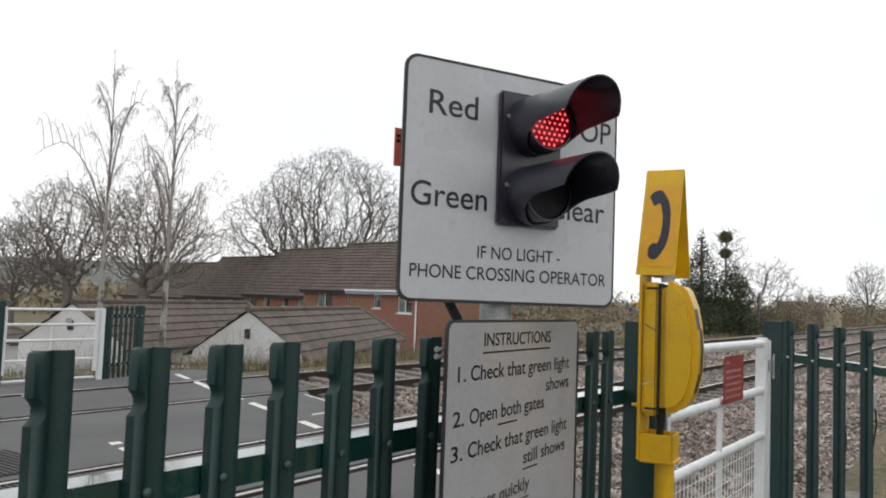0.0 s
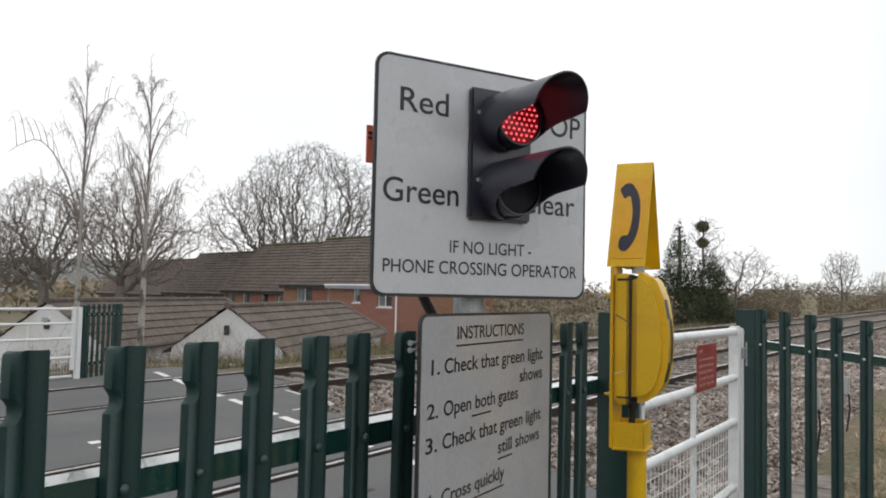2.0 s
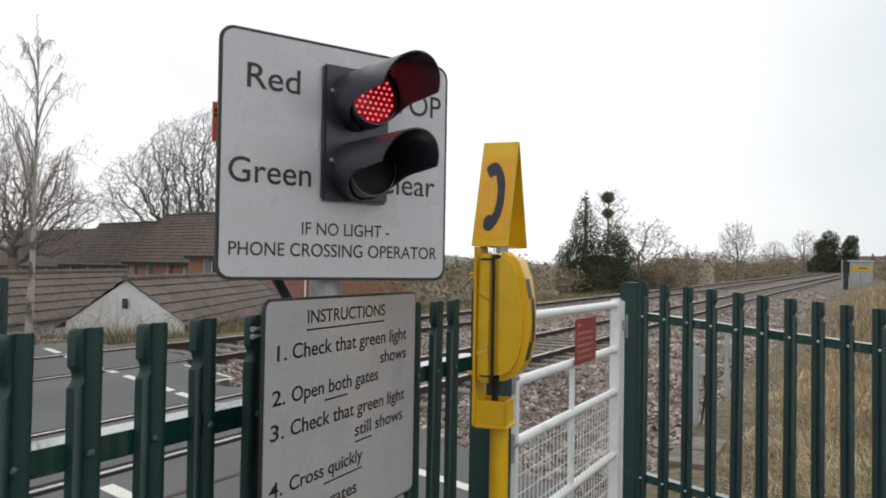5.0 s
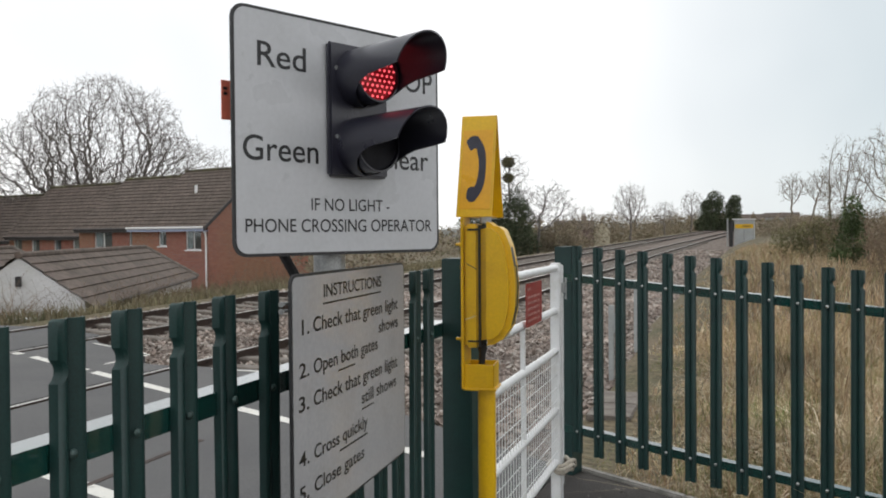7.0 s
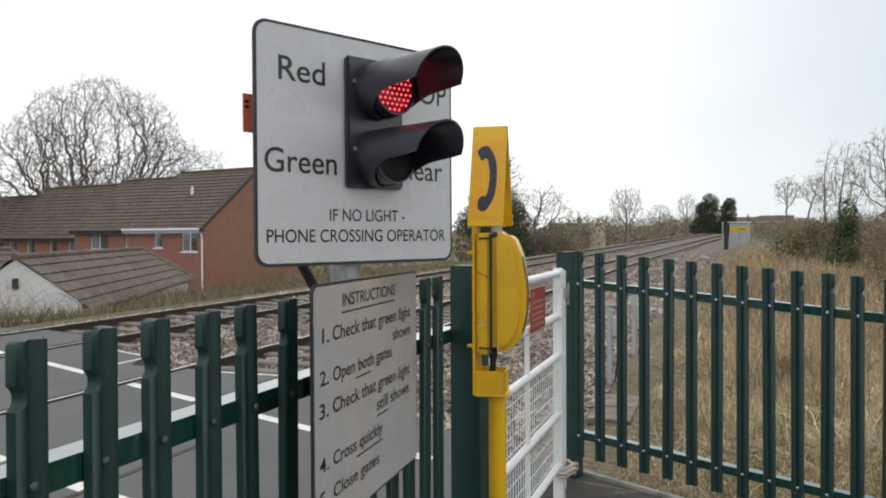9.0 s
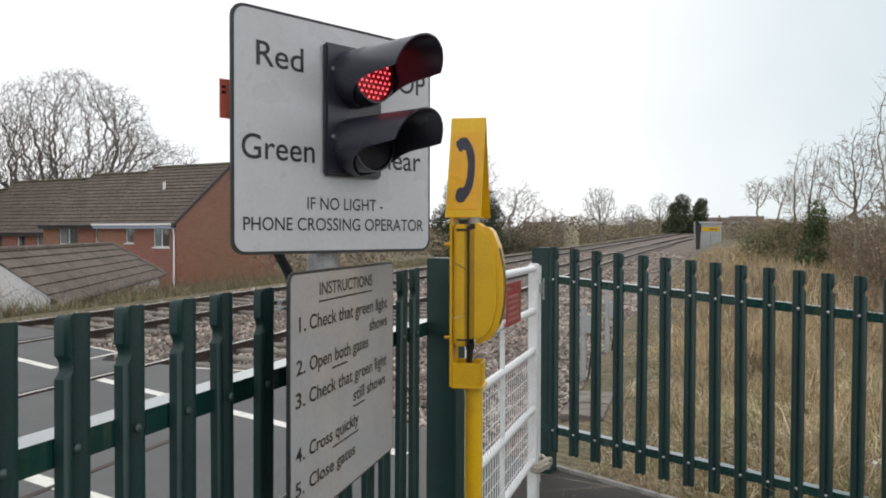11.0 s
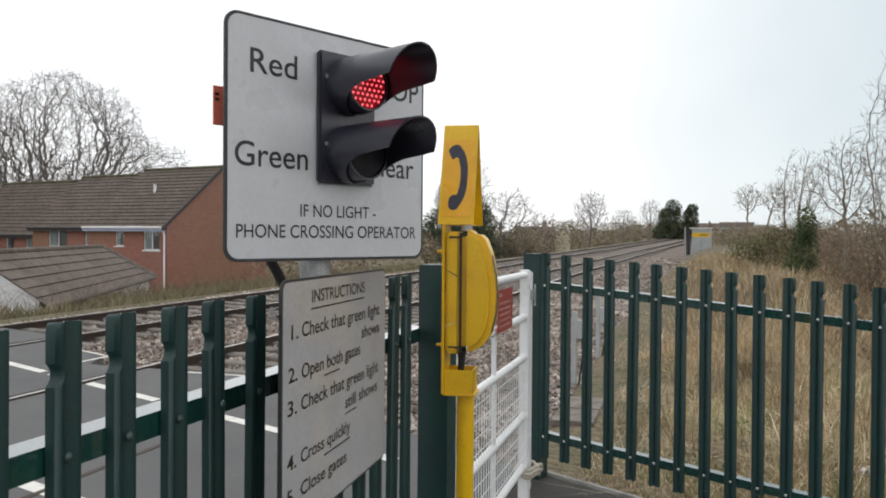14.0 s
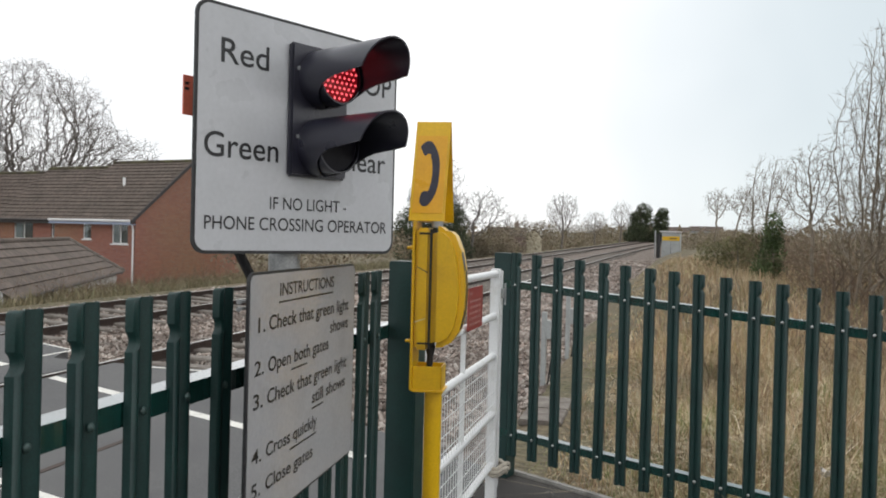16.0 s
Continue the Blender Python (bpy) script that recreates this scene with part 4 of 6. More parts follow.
part("symbol", Shape().prism([(0.0285 + a, 0.157 + b) for a, b in handset(0.0555, 0.108)], 0.0008, fm @ Matrix.Translation((0, 0, 0.0009))), INK, hood, "dark printed handset symbol")


# ---- plants ----
def blades(count, place, tall, wide, seed, lean=0.35, bend=0.5):
    """Grass blades; place(rng) gives o, s and a factor for the height."""
    g = np.random.default_rng(seed)
    v, f = [], []
    for _ in range(count):
        o, s, k = place(g)
        c = tr(o, s, max(land(o, s), -0.4) - 0.02)
        h = tall * k * (0.45 + 0.8 * g.random())
        w = wide * (0.6 + 0.8 * g.random())
        a, b = 6.283 * g.random(), 6.283 * g.random()
        dx, dy = math.cos(a) * w, math.sin(a) * w
        l0 = h * abs(g.normal(0, lean))
        lx, ly = math.cos(b) * l0, math.sin(b) * l0
        q = 1 + bend * g.random()
        n = len(v)
        v += [(c.x - dx, c.y - dy, c.z), (c.x + dx, c.y + dy, c.z), (c.x + lx * 0.4 + dx * 0.8, c.y + ly * 0.4 + dy * 0.8, c.z + h * 0.55), (c.x + lx * 0.4 - dx * 0.8, c.y + ly * 0.4 - dy * 0.8, c.z + h * 0.55),
              (c.x + lx * q, c.y + ly * q, c.z + h * (1.0 if l0 < h else 0.6))]
        f += [(n, n + 1, n + 2, n + 3), (n + 3, n + 2, n + 4)]
    return Shape().add(v, f)


def tufts(o0, o1, s0, s1, power, cell, seed):
    """Places that gather in tufts, with heights that vary from tuft to tuft."""
    def place(g):
        while True:
            o, s = o0 + (o1 - o0) * g.random(), s0 + (s1 - s0) * g.random() ** power
            k = 0.5 + 0.5 * noise.noise(Vector((o / cell, s / cell, seed)))
            kerb_line = K0.y + (K1.y - K0.y) * (tr(o, s).x - K0.x) / (K1.x - K0.x)
            if g.random() < 0.35 + 0.65 * k and tr(o, s).y > kerb_line + 0.06:
                return o, s, (0.45 + 0.9 * k) * min(1.0, max(0.22, (o + 0.9) / 1.4))
    return place


def patches(o0, o1, s0, s1, cell, seed):
    """Places in a few separate patches alone."""
    inner = tufts(o0, o1, s0, s1, 1.0, cell, seed)

    def place(g):
        while True:
            o, s, k = inner(g)
            if noise.noise(Vector((o / cell, s / cell, seed + 20))) > 0.12:
                return o, s, k
    return place


part("dry_grass", blades(38000, tufts(-0.85, 7, 4.6, 13, 1.1, 0.8, 1.3), 0.40, 0.0036, 5, 0.75), GRASS, None, "tall tangled straw-coloured winter grass behind the fence", kind="stuff", category="grass")
part("dry_grass", blades(26000, tufts(-1.1, 11, 11, 45, 1.5, 1.5, 4.1), 0.45, 0.008, 6, 0.6), GRASS, None, "dry brown grass spreading along the railway cutting", kind="stuff", category="grass")
part("green_grass", blades(9000, patches(-1.0, 6, 5.0, 11, 0.7, 3.9), 0.30, 0.004, 27, 0.9), GREENGRASS, None, "green tufts among the dry grass", kind="stuff", category="grass")
part("green_grass", blades(16000, tufts(-1.0, 4, 4.0, 6.6, 1.5, 0.5, 7.7), 0.20, 0.004, 7, 1.0), GREENGRASS, None, "short green and straw grass along the kerb", kind="stuff", category="grass")
part("fallen_straw", blades(7000, tufts(-0.8, 6, 4.6, 11, 1.2, 0.7, 2.2), 0.42, 0.0030, 15, 2.0, 0.3), STRAW, None, "pale fallen straw lying across the grass", kind="stuff", category="grass")
part("verge_grass", blades(16000, lambda g: (-12.7 - 4.5 * g.random(), 7.5 + 40 * g.random() ** 1.4, 0.6 + 0.6 * g.random()), 0.32, 0.012, 8, 0.6), VERGE, None, "rough dry grass on the verge beyond the far track", kind="stuff", category="grass")


def stems(count, place, tall, radius, seed, spread=0.5, segs=4):
    """Thin arching stems that rise from the ground."""
    g = np.random.default_rng(seed)
    s = Shape()
    for _ in range(count):
        o, t, k = place(g)
        p = tr(o, t, max(land(o, t), -3.5) - 0.03)
        a = 6.283 * g.random()
        d = Vector((math.cos(a) * spread * g.random(), math.sin(a) * spread * g.random(), 1)).normalized()
        h = tall * k * (0.5 + 0.7 * g.random())
        pts, rad = [p], [radius]
        for i in range(segs):
            d = (d + Vector(g.normal(0, 0.22, 3)) + Vector((0, 0, -0.12 * i))).normalized()
            p = p + d * h / segs
            pts.append(p)
            rad.append(radius * (1 - 0.85 * (i + 1) / segs))
        s.tube(pts, rad, 3, False)
    return s


def clump(o0, o1, s0, s1, cell, seed, bias=0.3):
    def place(g):
        while True:
            o, s = o0 + (o1 - o0) * g.random(), s0 + (s1 - s0) * g.random()
            k = 0.5 + 0.9 * noise.noise(Vector((o / cell, s / cell, seed)))
            if g.random() < bias + k:
                return o, s, max(0.3, 0.5 + 0.7 * k)
    return place


part("bramble_thicket", stems(2600, clump(2.4, 9, 6.5, 16, 1.6, 3.3, 0.0), 0.95, 0.006, 11, 0.9), TWIG, None, "tangle of brown bramble stems in the dry grass", kind="stuff", category="brambles")
part("dead_stalks", stems(700, clump(-0.6, 5, 6, 22, 1.0, 9.3, 0.0), 1.15, 0.004, 12, 0.25), TWIG, None, "thin dead brown weed stalks standing in the grass", kind="stuff", category="weeds")
part("scrub_thicket", stems(5200, clump(3.4, 16, 18, 60, 5, 5.3, 0.1), 2.6, 0.016, 13, 0.8, 5), TWIG, None, "dense brown leafless scrub beside the railway", kind="stuff", category="scrub")


def leaf_mass(centres, count, size, seed):
    """Small leaves and twig clumps scattered through a set of ellipsoids (x, y, z, rx, ry, rz), denser near their outsides."""
    g = np.random.default_rng(seed)
    v, f = [], []
    vol = np.array([c[3] * c[4] * c[5] for c in centres])
    pick = g.choice(len(centres), count, p=vol / vol.sum())
    for i in pick:
        cx, cy, cz, rx, ry, rz = centres[i]
        d = g.normal(0, 1, 3)
        d /= np.linalg.norm(d)
        r = (0.35 + 0.65 * g.random() ** 0.6) * (1 + 0.22 * noise.noise(Vector((d[0] * 2.3 + cx, d[1] * 2.3 + cy, d[2] * 2.3 + seed))))
        p = np.array([cx, cy, cz]) + d * r * (rx, ry, rz)
        e = g.normal(0, 1, (3, 3)) * size * (0.5 + g.random())
        n = len(v)
        v += [tuple(p + e[0]), tuple(p + e[1]), tuple(p + e[2])]
        f.append((n, n + 1, n + 2))
    return Shape().add(v, f)


def grown(base, trunk_h, domes, points, reach, seed, bark, label, tip=0.012, step=0.28, stems=((0, 0),), up=0.05, wander=0.22, shell=0.35, power=2.35, spray=3, group="bare trees"):
    """A leafless tree whose limbs grow towards points spread through domes (x, y, z, rx, ry, rz) above its base, thin at the tips and joined into thicker limbs."""
    g = np.random.default_rng(seed)
    vol = np.array([d[3] * d[4] * d[5] for d in domes])
    pick = g.choice(len(domes), points, p=vol / vol.sum())
    dirs = g.normal(0, 1, (points, 3))
    dirs /= np.linalg.norm(dirs, axis=1)[:, None]
    rad = (shell + (1 - shell) * g.random(points) ** 0.55) * (1 + 0.10 * np.sin(dirs[:, 0] * 7 + seed) * np.cos(dirs[:, 2] * 6 + dirs[:, 1] * 5))
    dm = np.array(domes)[pick]
    att = dm[:, :3] + dirs * rad[:, None] * dm[:, 3:]
    att = att[att[:, 2] > trunk_h * 0.75]
    nodes, par = [], []
    for sx, sy in stems:
        n = max(2, int(trunk_h / step))
        for k in range(n + 1):
            par.append(len(nodes) - 1 if k else -1)
            nodes.append(np.array([sx * (0.25 + 0.75 * k / n), sy * (0.25 + 0.75 * k / n), -0.4 + (trunk_h + 0.4) * k / n]) + (g.normal(0, 0.04, 3) if k else 0))
    P = np.array(nodes)
    best = np.full(len(att), 1e9)
    near = np.zeros(len(att), int)
    fresh = range(len(P))
    alive = np.ones(len(att), bool)
    shoots = collections.Counter()
    for turn in range(160):
        for i in fresh:
            d = np.linalg.norm(att - nodes[i], axis=1)
            m = d < best
            best[m], near[m] = d[m], i
        alive &= best > step * 0.9
        live = np.nonzero(alive & (best < reach))[0]
        if not len(live):
            break
        pull = collections.defaultdict(lambda: np.zeros(3))
        for i in live:
            v = att[i] - nodes[near[i]]
            pull[near[i]] += v / np.linalg.norm(v)
        fresh = []
        # a forked end grows no more
        alive &= np.array([shoots[i] < 3 for i in near])
        for i, v in pull.items():
            if shoots[i] > 2:
                continue
            shoots[i] += 1
            v = v / (np.linalg.norm(v) + 1e-6) + g.normal(0, wander, 3) + (0, 0, up)
            q = nodes[i] + v / np.linalg.norm(v) * step
            par.append(i)
            nodes.append(q)
            fresh.append(len(nodes) - 1)
        if len(nodes) > 24000:
            break
    kids = collections.defaultdict(list)
    for i, q in enumerate(par):
        if q >= 0:
            kids[q].append(i)
    r = np.zeros(len(nodes))
    for i in range(len(nodes) - 1, -1, -1):
        r[i] = max(tip, sum(r[k] ** power for k in kids[i]) ** (1 / power))
    t = thing("tree", Matrix.Translation(base), label, "tree", group)
    trunk, crown = Shape(), Shape()
    todo = [(i, None) for i, q in enumerate(par) if q < 0]
    while todo:
        i, start = todo.pop()
        pts, rr = ([nodes[start]], [r[i]]) if start is not None else ([], [])
        while True:
            pts.append(nodes[i])
            rr.append(r[i])
            if not kids[i]:
                rr[-1] *= 0.4
                break
            order = sorted(kids[i], key=lambda k: -r[k])
            todo += [(k, i) for k in order[1:]]
            i = order[0]
        if len(pts) > 1:
            big = rr[0]
            (trunk if start is None else crown).tube(pts, [float(q) for q in rr], 9 if start is None else 6 if big > tip * 5 else 3, start is None)
    # fine twigs on the thin ends
    for i in range(len(nodes)):
        if r[i] < tip * 1.9 and par[i] >= 0:
            d = nodes[i] - nodes[par[i]]
            d = d / (np.linalg.norm(d) + 1e-9)
            for _ in range(spray if not kids[i] else 1):
                e = d + g.normal(0, 0.55, 3) + (0, 0, up)
                e = e / np.linalg.norm(e) * step * (0.9 + 1.3 * g.random())
                mid = nodes[i] + e * 0.5 + g.normal(0, 0.06, 3) * step
                crown.tube([nodes[i], mid, nodes[i] + e], [tip * 0.8, tip * 0.65, tip * 0.3], 3, False)
    part("trunk", trunk, bark, t, smooth=True)
    part("crown", crown, bark, t, "leafless branches and fine twigs")
    return t


def weeping_birch(base, height, radius, sway, boughs, extra, seed, label):
    """A birch with arching boughs (height on the trunk, heading, reach, rise) and long thin hanging twigs."""
    t = thing("tree", Matrix.Translation(base), label, "tree", "bare trees")
    g = random.Random(seed)
    spine = []
    for k in range(25):
        q = k / 24
        spine.append(Vector((sway[0] * math.sin(q * 2.6) + 0.03 * math.sin(9 * q), sway[1] * math.sin(q * 2.9), height * q - 0.2)))
    part("trunk", Shape().tube(spine, [radius * (1 - 0.97 * k / 24) ** 1.35 + 0.003 for k in range(25)], 9), BIRCHBARK, t, "white and grey peeling bark", smooth=True)
    bough, twig = Shape(), Shape()

    def at(z):
        q = min(max((z + 0.2) / height, 0), 0.999) * 24
        return spine[int(q)].lerp(spine[int(q) + 1], q - int(q))

    def hang(p, heading, length):
        length *= min(1.0, max(0.22, 1.45 - 1.35 * p.z / height))
        pts = [p]
        d = Vector((math.cos(heading) * 0.5, math.sin(heading) * 0.5, 0.15))
        n = 6
        for _ in range(n):
            d = (d * 0.55 + Vector((g.gauss(0, 0.07), g.gauss(0, 0.07), -0.45))).normalized()
            p = p + d * length / n
            pts.append(p)
        twig.tube(pts, [0.0026 - 0.0002 * k for k in range(n + 1)], 3, False)

    def grow(p0, heading, reach, rise, r0, depth):
        pts, n = [], 12
        c, s = math.cos(heading), math.sin(heading)
        wob = [g.gauss(0, 0.018) * reach for _ in range(n + 1)]
        for k in range(n + 1):
            q = k / n
            a = reach * (0.55 * q + 0.45 * q * q)
            z = rise * (math.sin(q * 1.9) / math.sin(1.57)) - 0.16 * reach * max(0, q - 0.72) / 0.28
            pts.append(p0 + Vector((c * a - s * wob[k] * q, s * a + c * wob[k] * q, z + wob[n - k] * 0.5 * q)))
        bough.tube(pts, [r0 * (1 - 0.86 * k / n) + 0.0012 for k in range(n + 1)], 5, False)
        for k in range(4, n + 1):
            for _ in range(g.choice((1, 2)) if depth else g.choice((0, 1, 1))):
                hang(pts[k - 1].lerp(pts[k], g.random()), heading + g.gauss(0, 1.1), (0.25 + 0.75 * g.random()) * min(1.0, 0.35 + 0.45 * reach + 0.2 * (k / n)))
        if depth:
            for k in range(3, n, 1):
                if g.random() < 0.85:
                    grow(pts[k], heading + g.choice((-1, 1)) * g.uniform(0.35, 1.0), max(0.22, reach * g.uniform(0.22, 0.45)), rise * g.uniform(0.15, 0.42), r0 * 0.36, depth - 1)

    for z, head, reach, rise in boughs:
        grow(at(z), radians(head), reach, rise, radius * 0.32 * (1.1 - 0.6 * z / height), 1)
    for k in range(extra):
        z = height * (0.30 + 0.60 * k / extra)
        grow(at(z), 2.4 * k + g.uniform(-0.5, 0.5), (1.10 - z / height) * g.uniform(1.2, 2.0), (1.2 - z / height) * g.uniform(1.0, 1.8), radius * 0.17 * (1.1 - 0.7 * z / height), 1)
    for k in range(46):
        z = height * (0.55 + 0.43 * k / 46)
        a, reach = 2.4 * k, (1.06 - z / height) * g.uniform(0.3, 0.9)
        p0 = at(z)
        mid = p0 + Vector((math.cos(a) * reach * 0.5, math.sin(a) * reach * 0.5, reach * 0.75))
        twig.tube([p0, mid, mid + Vector((math.cos(a) * reach * 0.35, math.sin(a) * reach * 0.35, reach * 0.75))], [0.006, 0.004, 0.002], 3, False)
    part("limbs", bough, BIRCHTWIG, t, "arching bare boughs", kind="stuff")
    part("hanging_twigs", twig, BIRCHTWIG, t, "long fine drooping twigs", kind="stuff")
    return t


# two birches beyond the far gate
weeping_birch((-15.25, 9.34, -0.5), 7.1, 0.085, (0.10, 0.06), [(2.5, 219, 0.75, 2.1), (2.3, 225, 1.1, 1.1), (2.7, 40, 0.75, 1.2), (2.4, 36, 1.45, 0.9), (4.6, 38, 0.45, 0.9), (3.6, 215, 0.5, 1.0), (5.4, 220, 0.35, 0.8)], 15, 9,
              "slender bare birch with drooping twigs behind the far fence")
weeping_birch((-18.2, 9.5, -0.5), 7.9, 0.085, (0.12, 0.05), [(3.4, 221, 1.75, 2.1), (3.5, 216, 1.75, 0.9), (4.2, 38, 0.85, 2.3), (3.2, 230, 1.1, 1.2), (3.0, 30, 0.9, 1.0), (2.9, 222, 2.3, 0.5), (5.6, 219, 0.4, 0.9)], 15, 4,
              "slender bare birch with long drooping twigs beyond the far gate")
# great oak behind the houses, and others beside it
grown((-52.0, 47.6, -4.5), 6.0, [(0, 0, 13.2, 7.4, 6.4, 5.6), (-3.6, -3.2, 11.6, 5.2, 4.6, 4.0), (4.1, 3.6, 11.0, 4.9, 4.5, 3.2)], 5200, 6.0, 21, DARKBARK, "spreading leafless oak rising behind the brick houses", tip=0.0125, step=0.30,
      stems=((0.8, 0.7), (-0.8, -0.6), (-2.4, -2.0)), up=-0.04, wander=0.46, shell=0.5, power=2.1)
grown((-56.5, 33.0, -4.5), 6.0, [(0, 0, 10.6, 4.8, 4.6, 4.0), (2.0, 1.5, 9.0, 3.8, 3.8, 3.0)], 2400, 5.0, 22, BARK, "leafless oak behind the house roofs", tip=0.0135, step=0.30, up=-0.03, wander=0.44, shell=0.45, power=2.1)
grown((-61.0, 29.5, -4.5), 6.0, [(0, 0, 10.3, 4.6, 4.6, 3.8), (-2.4, -1.0, 8.8, 3.6, 3.6, 3.0)], 2300, 5.0, 23, BARK, "leafless oak behind the house roofs", tip=0.0135, step=0.30, up=-0.03, wander=0.44, shell=0.45, power=2.1)
grown((-67.0, 28.0, -5.0), 5.0, [(0, 0, 8.8, 4.2, 4.2, 3.2)], 1400, 4.0, 24, BARK, "leafless round-headed tree behind the house roofs", tip=0.014, step=0.30, wander=0.3)
for x, y, h, k in ((-64.0, 72.0, 10.6, 25), (-60.0, 78.0, 11.2, 26), (-66.0, 60.0, 10.8, 27)):
    grown((x, y, -4.5), 6.5, [(0, 0, h, 2.6, 2.6, 2.3)], 420, 5.0, k, BARK, "small leafless tree beyond the houses", tip=0.015, step=0.30)
# along the far side of the line
grown((-18.9, 57.5, -0.4), 2.2, [(0.4, 0, 4.1, 2.3, 1.8, 1.7), (1.7, 0, 3.4, 1.6, 1.2, 1.0)], 420, 3.0, 31, DARKBARK, "bare twisted tree beside the dark yews", tip=0.011, step=0.2, wander=0.35)
grown((-19.5, 92.8, 0.4), 1.4, [(0, 0, 4.3, 2.1, 1.8, 2.4)], 700, 3.0, 32, BARK, "fan-shaped leafless tree above the hedge", tip=0.013, step=0.22, up=0.2, wander=0.14, shell=0.1)
for dx in (-1.1, 0, 1.0):
    grown((-25.6 + dx, 95.0, 0.4), 1.6, [(0, 0, 3.0, 0.6, 0.6, 1.2)], 70, 3.0, 33 + int(dx), BARK, "small leafless tree above the hedge", tip=0.014, step=0.22, up=0.25, wander=0.14)
grown((-17.7, 128.6, 0.8), 2.0, [(0, 0, 4.7, 1.7, 1.5, 2.3)], 330, 3.0, 36, BARK, "tall leafless tree beside the dark conifers", tip=0.015, step=0.26, up=0.2, wander=0.16)
grown((-20.6, 122.0, 0.8), 1.6, [(0, 0, 3.3, 1.9, 1.6, 1.9)], 300, 3.0, 35, BARK, "leafless tree above the hedge", tip=0.015, step=0.26, up=0.15)
# on the near side
grown((2.45, 19.6, 0.1), 1.0, [(0.1, 0, 3.2, 1.0, 1.2, 2.3), (0.25, 0, 4.7, 0.70, 0.9, 1.7), (1.0, -0.4, 3.4, 1.3, 1.3, 2.6)], 3600, 3.0, 41, PALEBARK, "multi-stemmed leafless tree in the scrub", tip=0.0048, step=0.14,
      stems=((0.0, 0.0), (-0.25, 0.1), (0.3, -0.2), (0.6, 0.2), (0.15, 0.3)), up=0.3, wander=0.13, shell=0.05, power=2.6, spray=2)
grown((3.8, 18.4, 0.1), 1.2, [(0, 0, 3.8, 1.4, 1.3, 2.6), (0.5, 0, 5.2, 0.9, 0.9, 1.7)], 1900, 3.0, 45, PALEBARK, "multi-stemmed leafless tree in the scrub", tip=0.0048, step=0.14, stems=((0, 0), (0.4, 0.2), (-0.4, -0.1)), up=0.3, wander=0.13, shell=0.05, power=2.6, spray=2)
grown((2.25, 18.6, 0.1), 0.7, [(0.1, 0, 2.0, 0.8, 0.8, 1.3), (0.9, 0, 2.2, 0.9, 0.8, 1.5)], 1300, 3.0, 47, PALEBARK, "tangled leafless thorn tree in the scrub", tip=0.0048, step=0.13, stems=((0, 0), (0.5, 0.1), (0.9, 0)), up=0.2, wander=0.2, shell=0.05, power=2.6, spray=2)
grown((1.55, 20.9, 0.1), 1.3, [(-0.35, 0, 2.9, 0.55, 0.6, 0.9), (0.10, 0, 3.0, 0.6, 0.6, 1.0)], 420, 3.0, 46, PALEBARK, "slender leafless tree leaning out of the scrub", tip=0.0055, step=0.12, up=0.15, wander=0.16, power=2.3)
grown((0.25, 32.2, 0.2), 1.2, [(0.65, 0, 3.2, 0.95, 0.8, 1.5), (0.2, 0, 2.8, 0.7, 0.7, 1.0)], 800, 3.0, 42, PALEBARK, "slender pale leafless tree leaning out of the ivy", tip=0.0060, step=0.14, stems=((0.45, 0.0), (0.15, 0.1)), up=0.3, wander=0.1, shell=0.02, spray=2)
grown((-1.55, 53.0, 0.6), 1.7, [(0.1, 0, 3.5, 0.85, 0.8, 0.85)], 420, 3.0, 43, PALEBARK, "flat-topped leafless tree beyond the ivy bush", tip=0.0085, step=0.17, up=0.2, wander=0.14)
grown((-0.55, 54.5, 0.6), 1.7, [(0.6, 0, 3.6, 0.9, 0.8, 0.9)], 420, 3.0, 44, PALEBARK, "flat-topped leafless tree beyond the ivy bush", tip=0.0085, step=0.17, up=0.2, wander=0.14)


def evergreen(name, base, blobs, count, size, seed, label, material=NEEDLE, trunk_h=2.0, r=0.18):
    t = thing(name, Matrix.Translation(base), label, "tree" if name == "evergreen_tree" else "bush")
    part("trunk", Shape().tube([(0, 0, -0.3), (0.05, 0, trunk_h * 0.5), (0, 0.04, trunk_h)], [r, r * 0.8, r * 0.4], 8), BARK, t, smooth=True)
    part("crown", leaf_mass(blobs, count, size, seed), material, t, "dense small evergreen leaves")
    return t


yew = evergreen("evergreen_tree", (-22.4, 56.0, -0.8), [(0.8, 0, 1.5, 3.3, 2.0, 1.9), (-0.6, 0, 3.0, 1.7, 1.5, 1.7), (1.9, 0.3, 3.4, 1.6, 1.4, 2.0), (0.0, 0, 5.0, 1.15, 1.0, 1.7), (-0.05, 0, 6.6, 0.6, 0.5, 1.2), (0.0, 0, 7.7, 0.25, 0.25, 0.6), (2.5, 0, 3.9, 0.7, 0.7, 1.2), (2.1, 0.3, 5.2, 0.5, 0.5, 0.9)], 46000, 0.045, 51, "dark green yew beside the far track", trunk_h=7.5)
evergreen("evergreen_tree", (-15.9, 139.0, 0.6), [(-0.4, 0, 1.8, 2.3, 2, 2.2), (0.0, 0, 4.0, 2.0, 1.7, 2.2), (0.5, 0, 6.2, 1.4, 1.2, 1.3), (-1.0, 0, 5.2, 0.9, 0.9, 1.0), (1.3, 0, 5.4, 0.8, 0.8, 0.8)], 15000, 0.085, 54, "tall dark conifer beside the distant track", trunk_h=7.0, r=0.3)
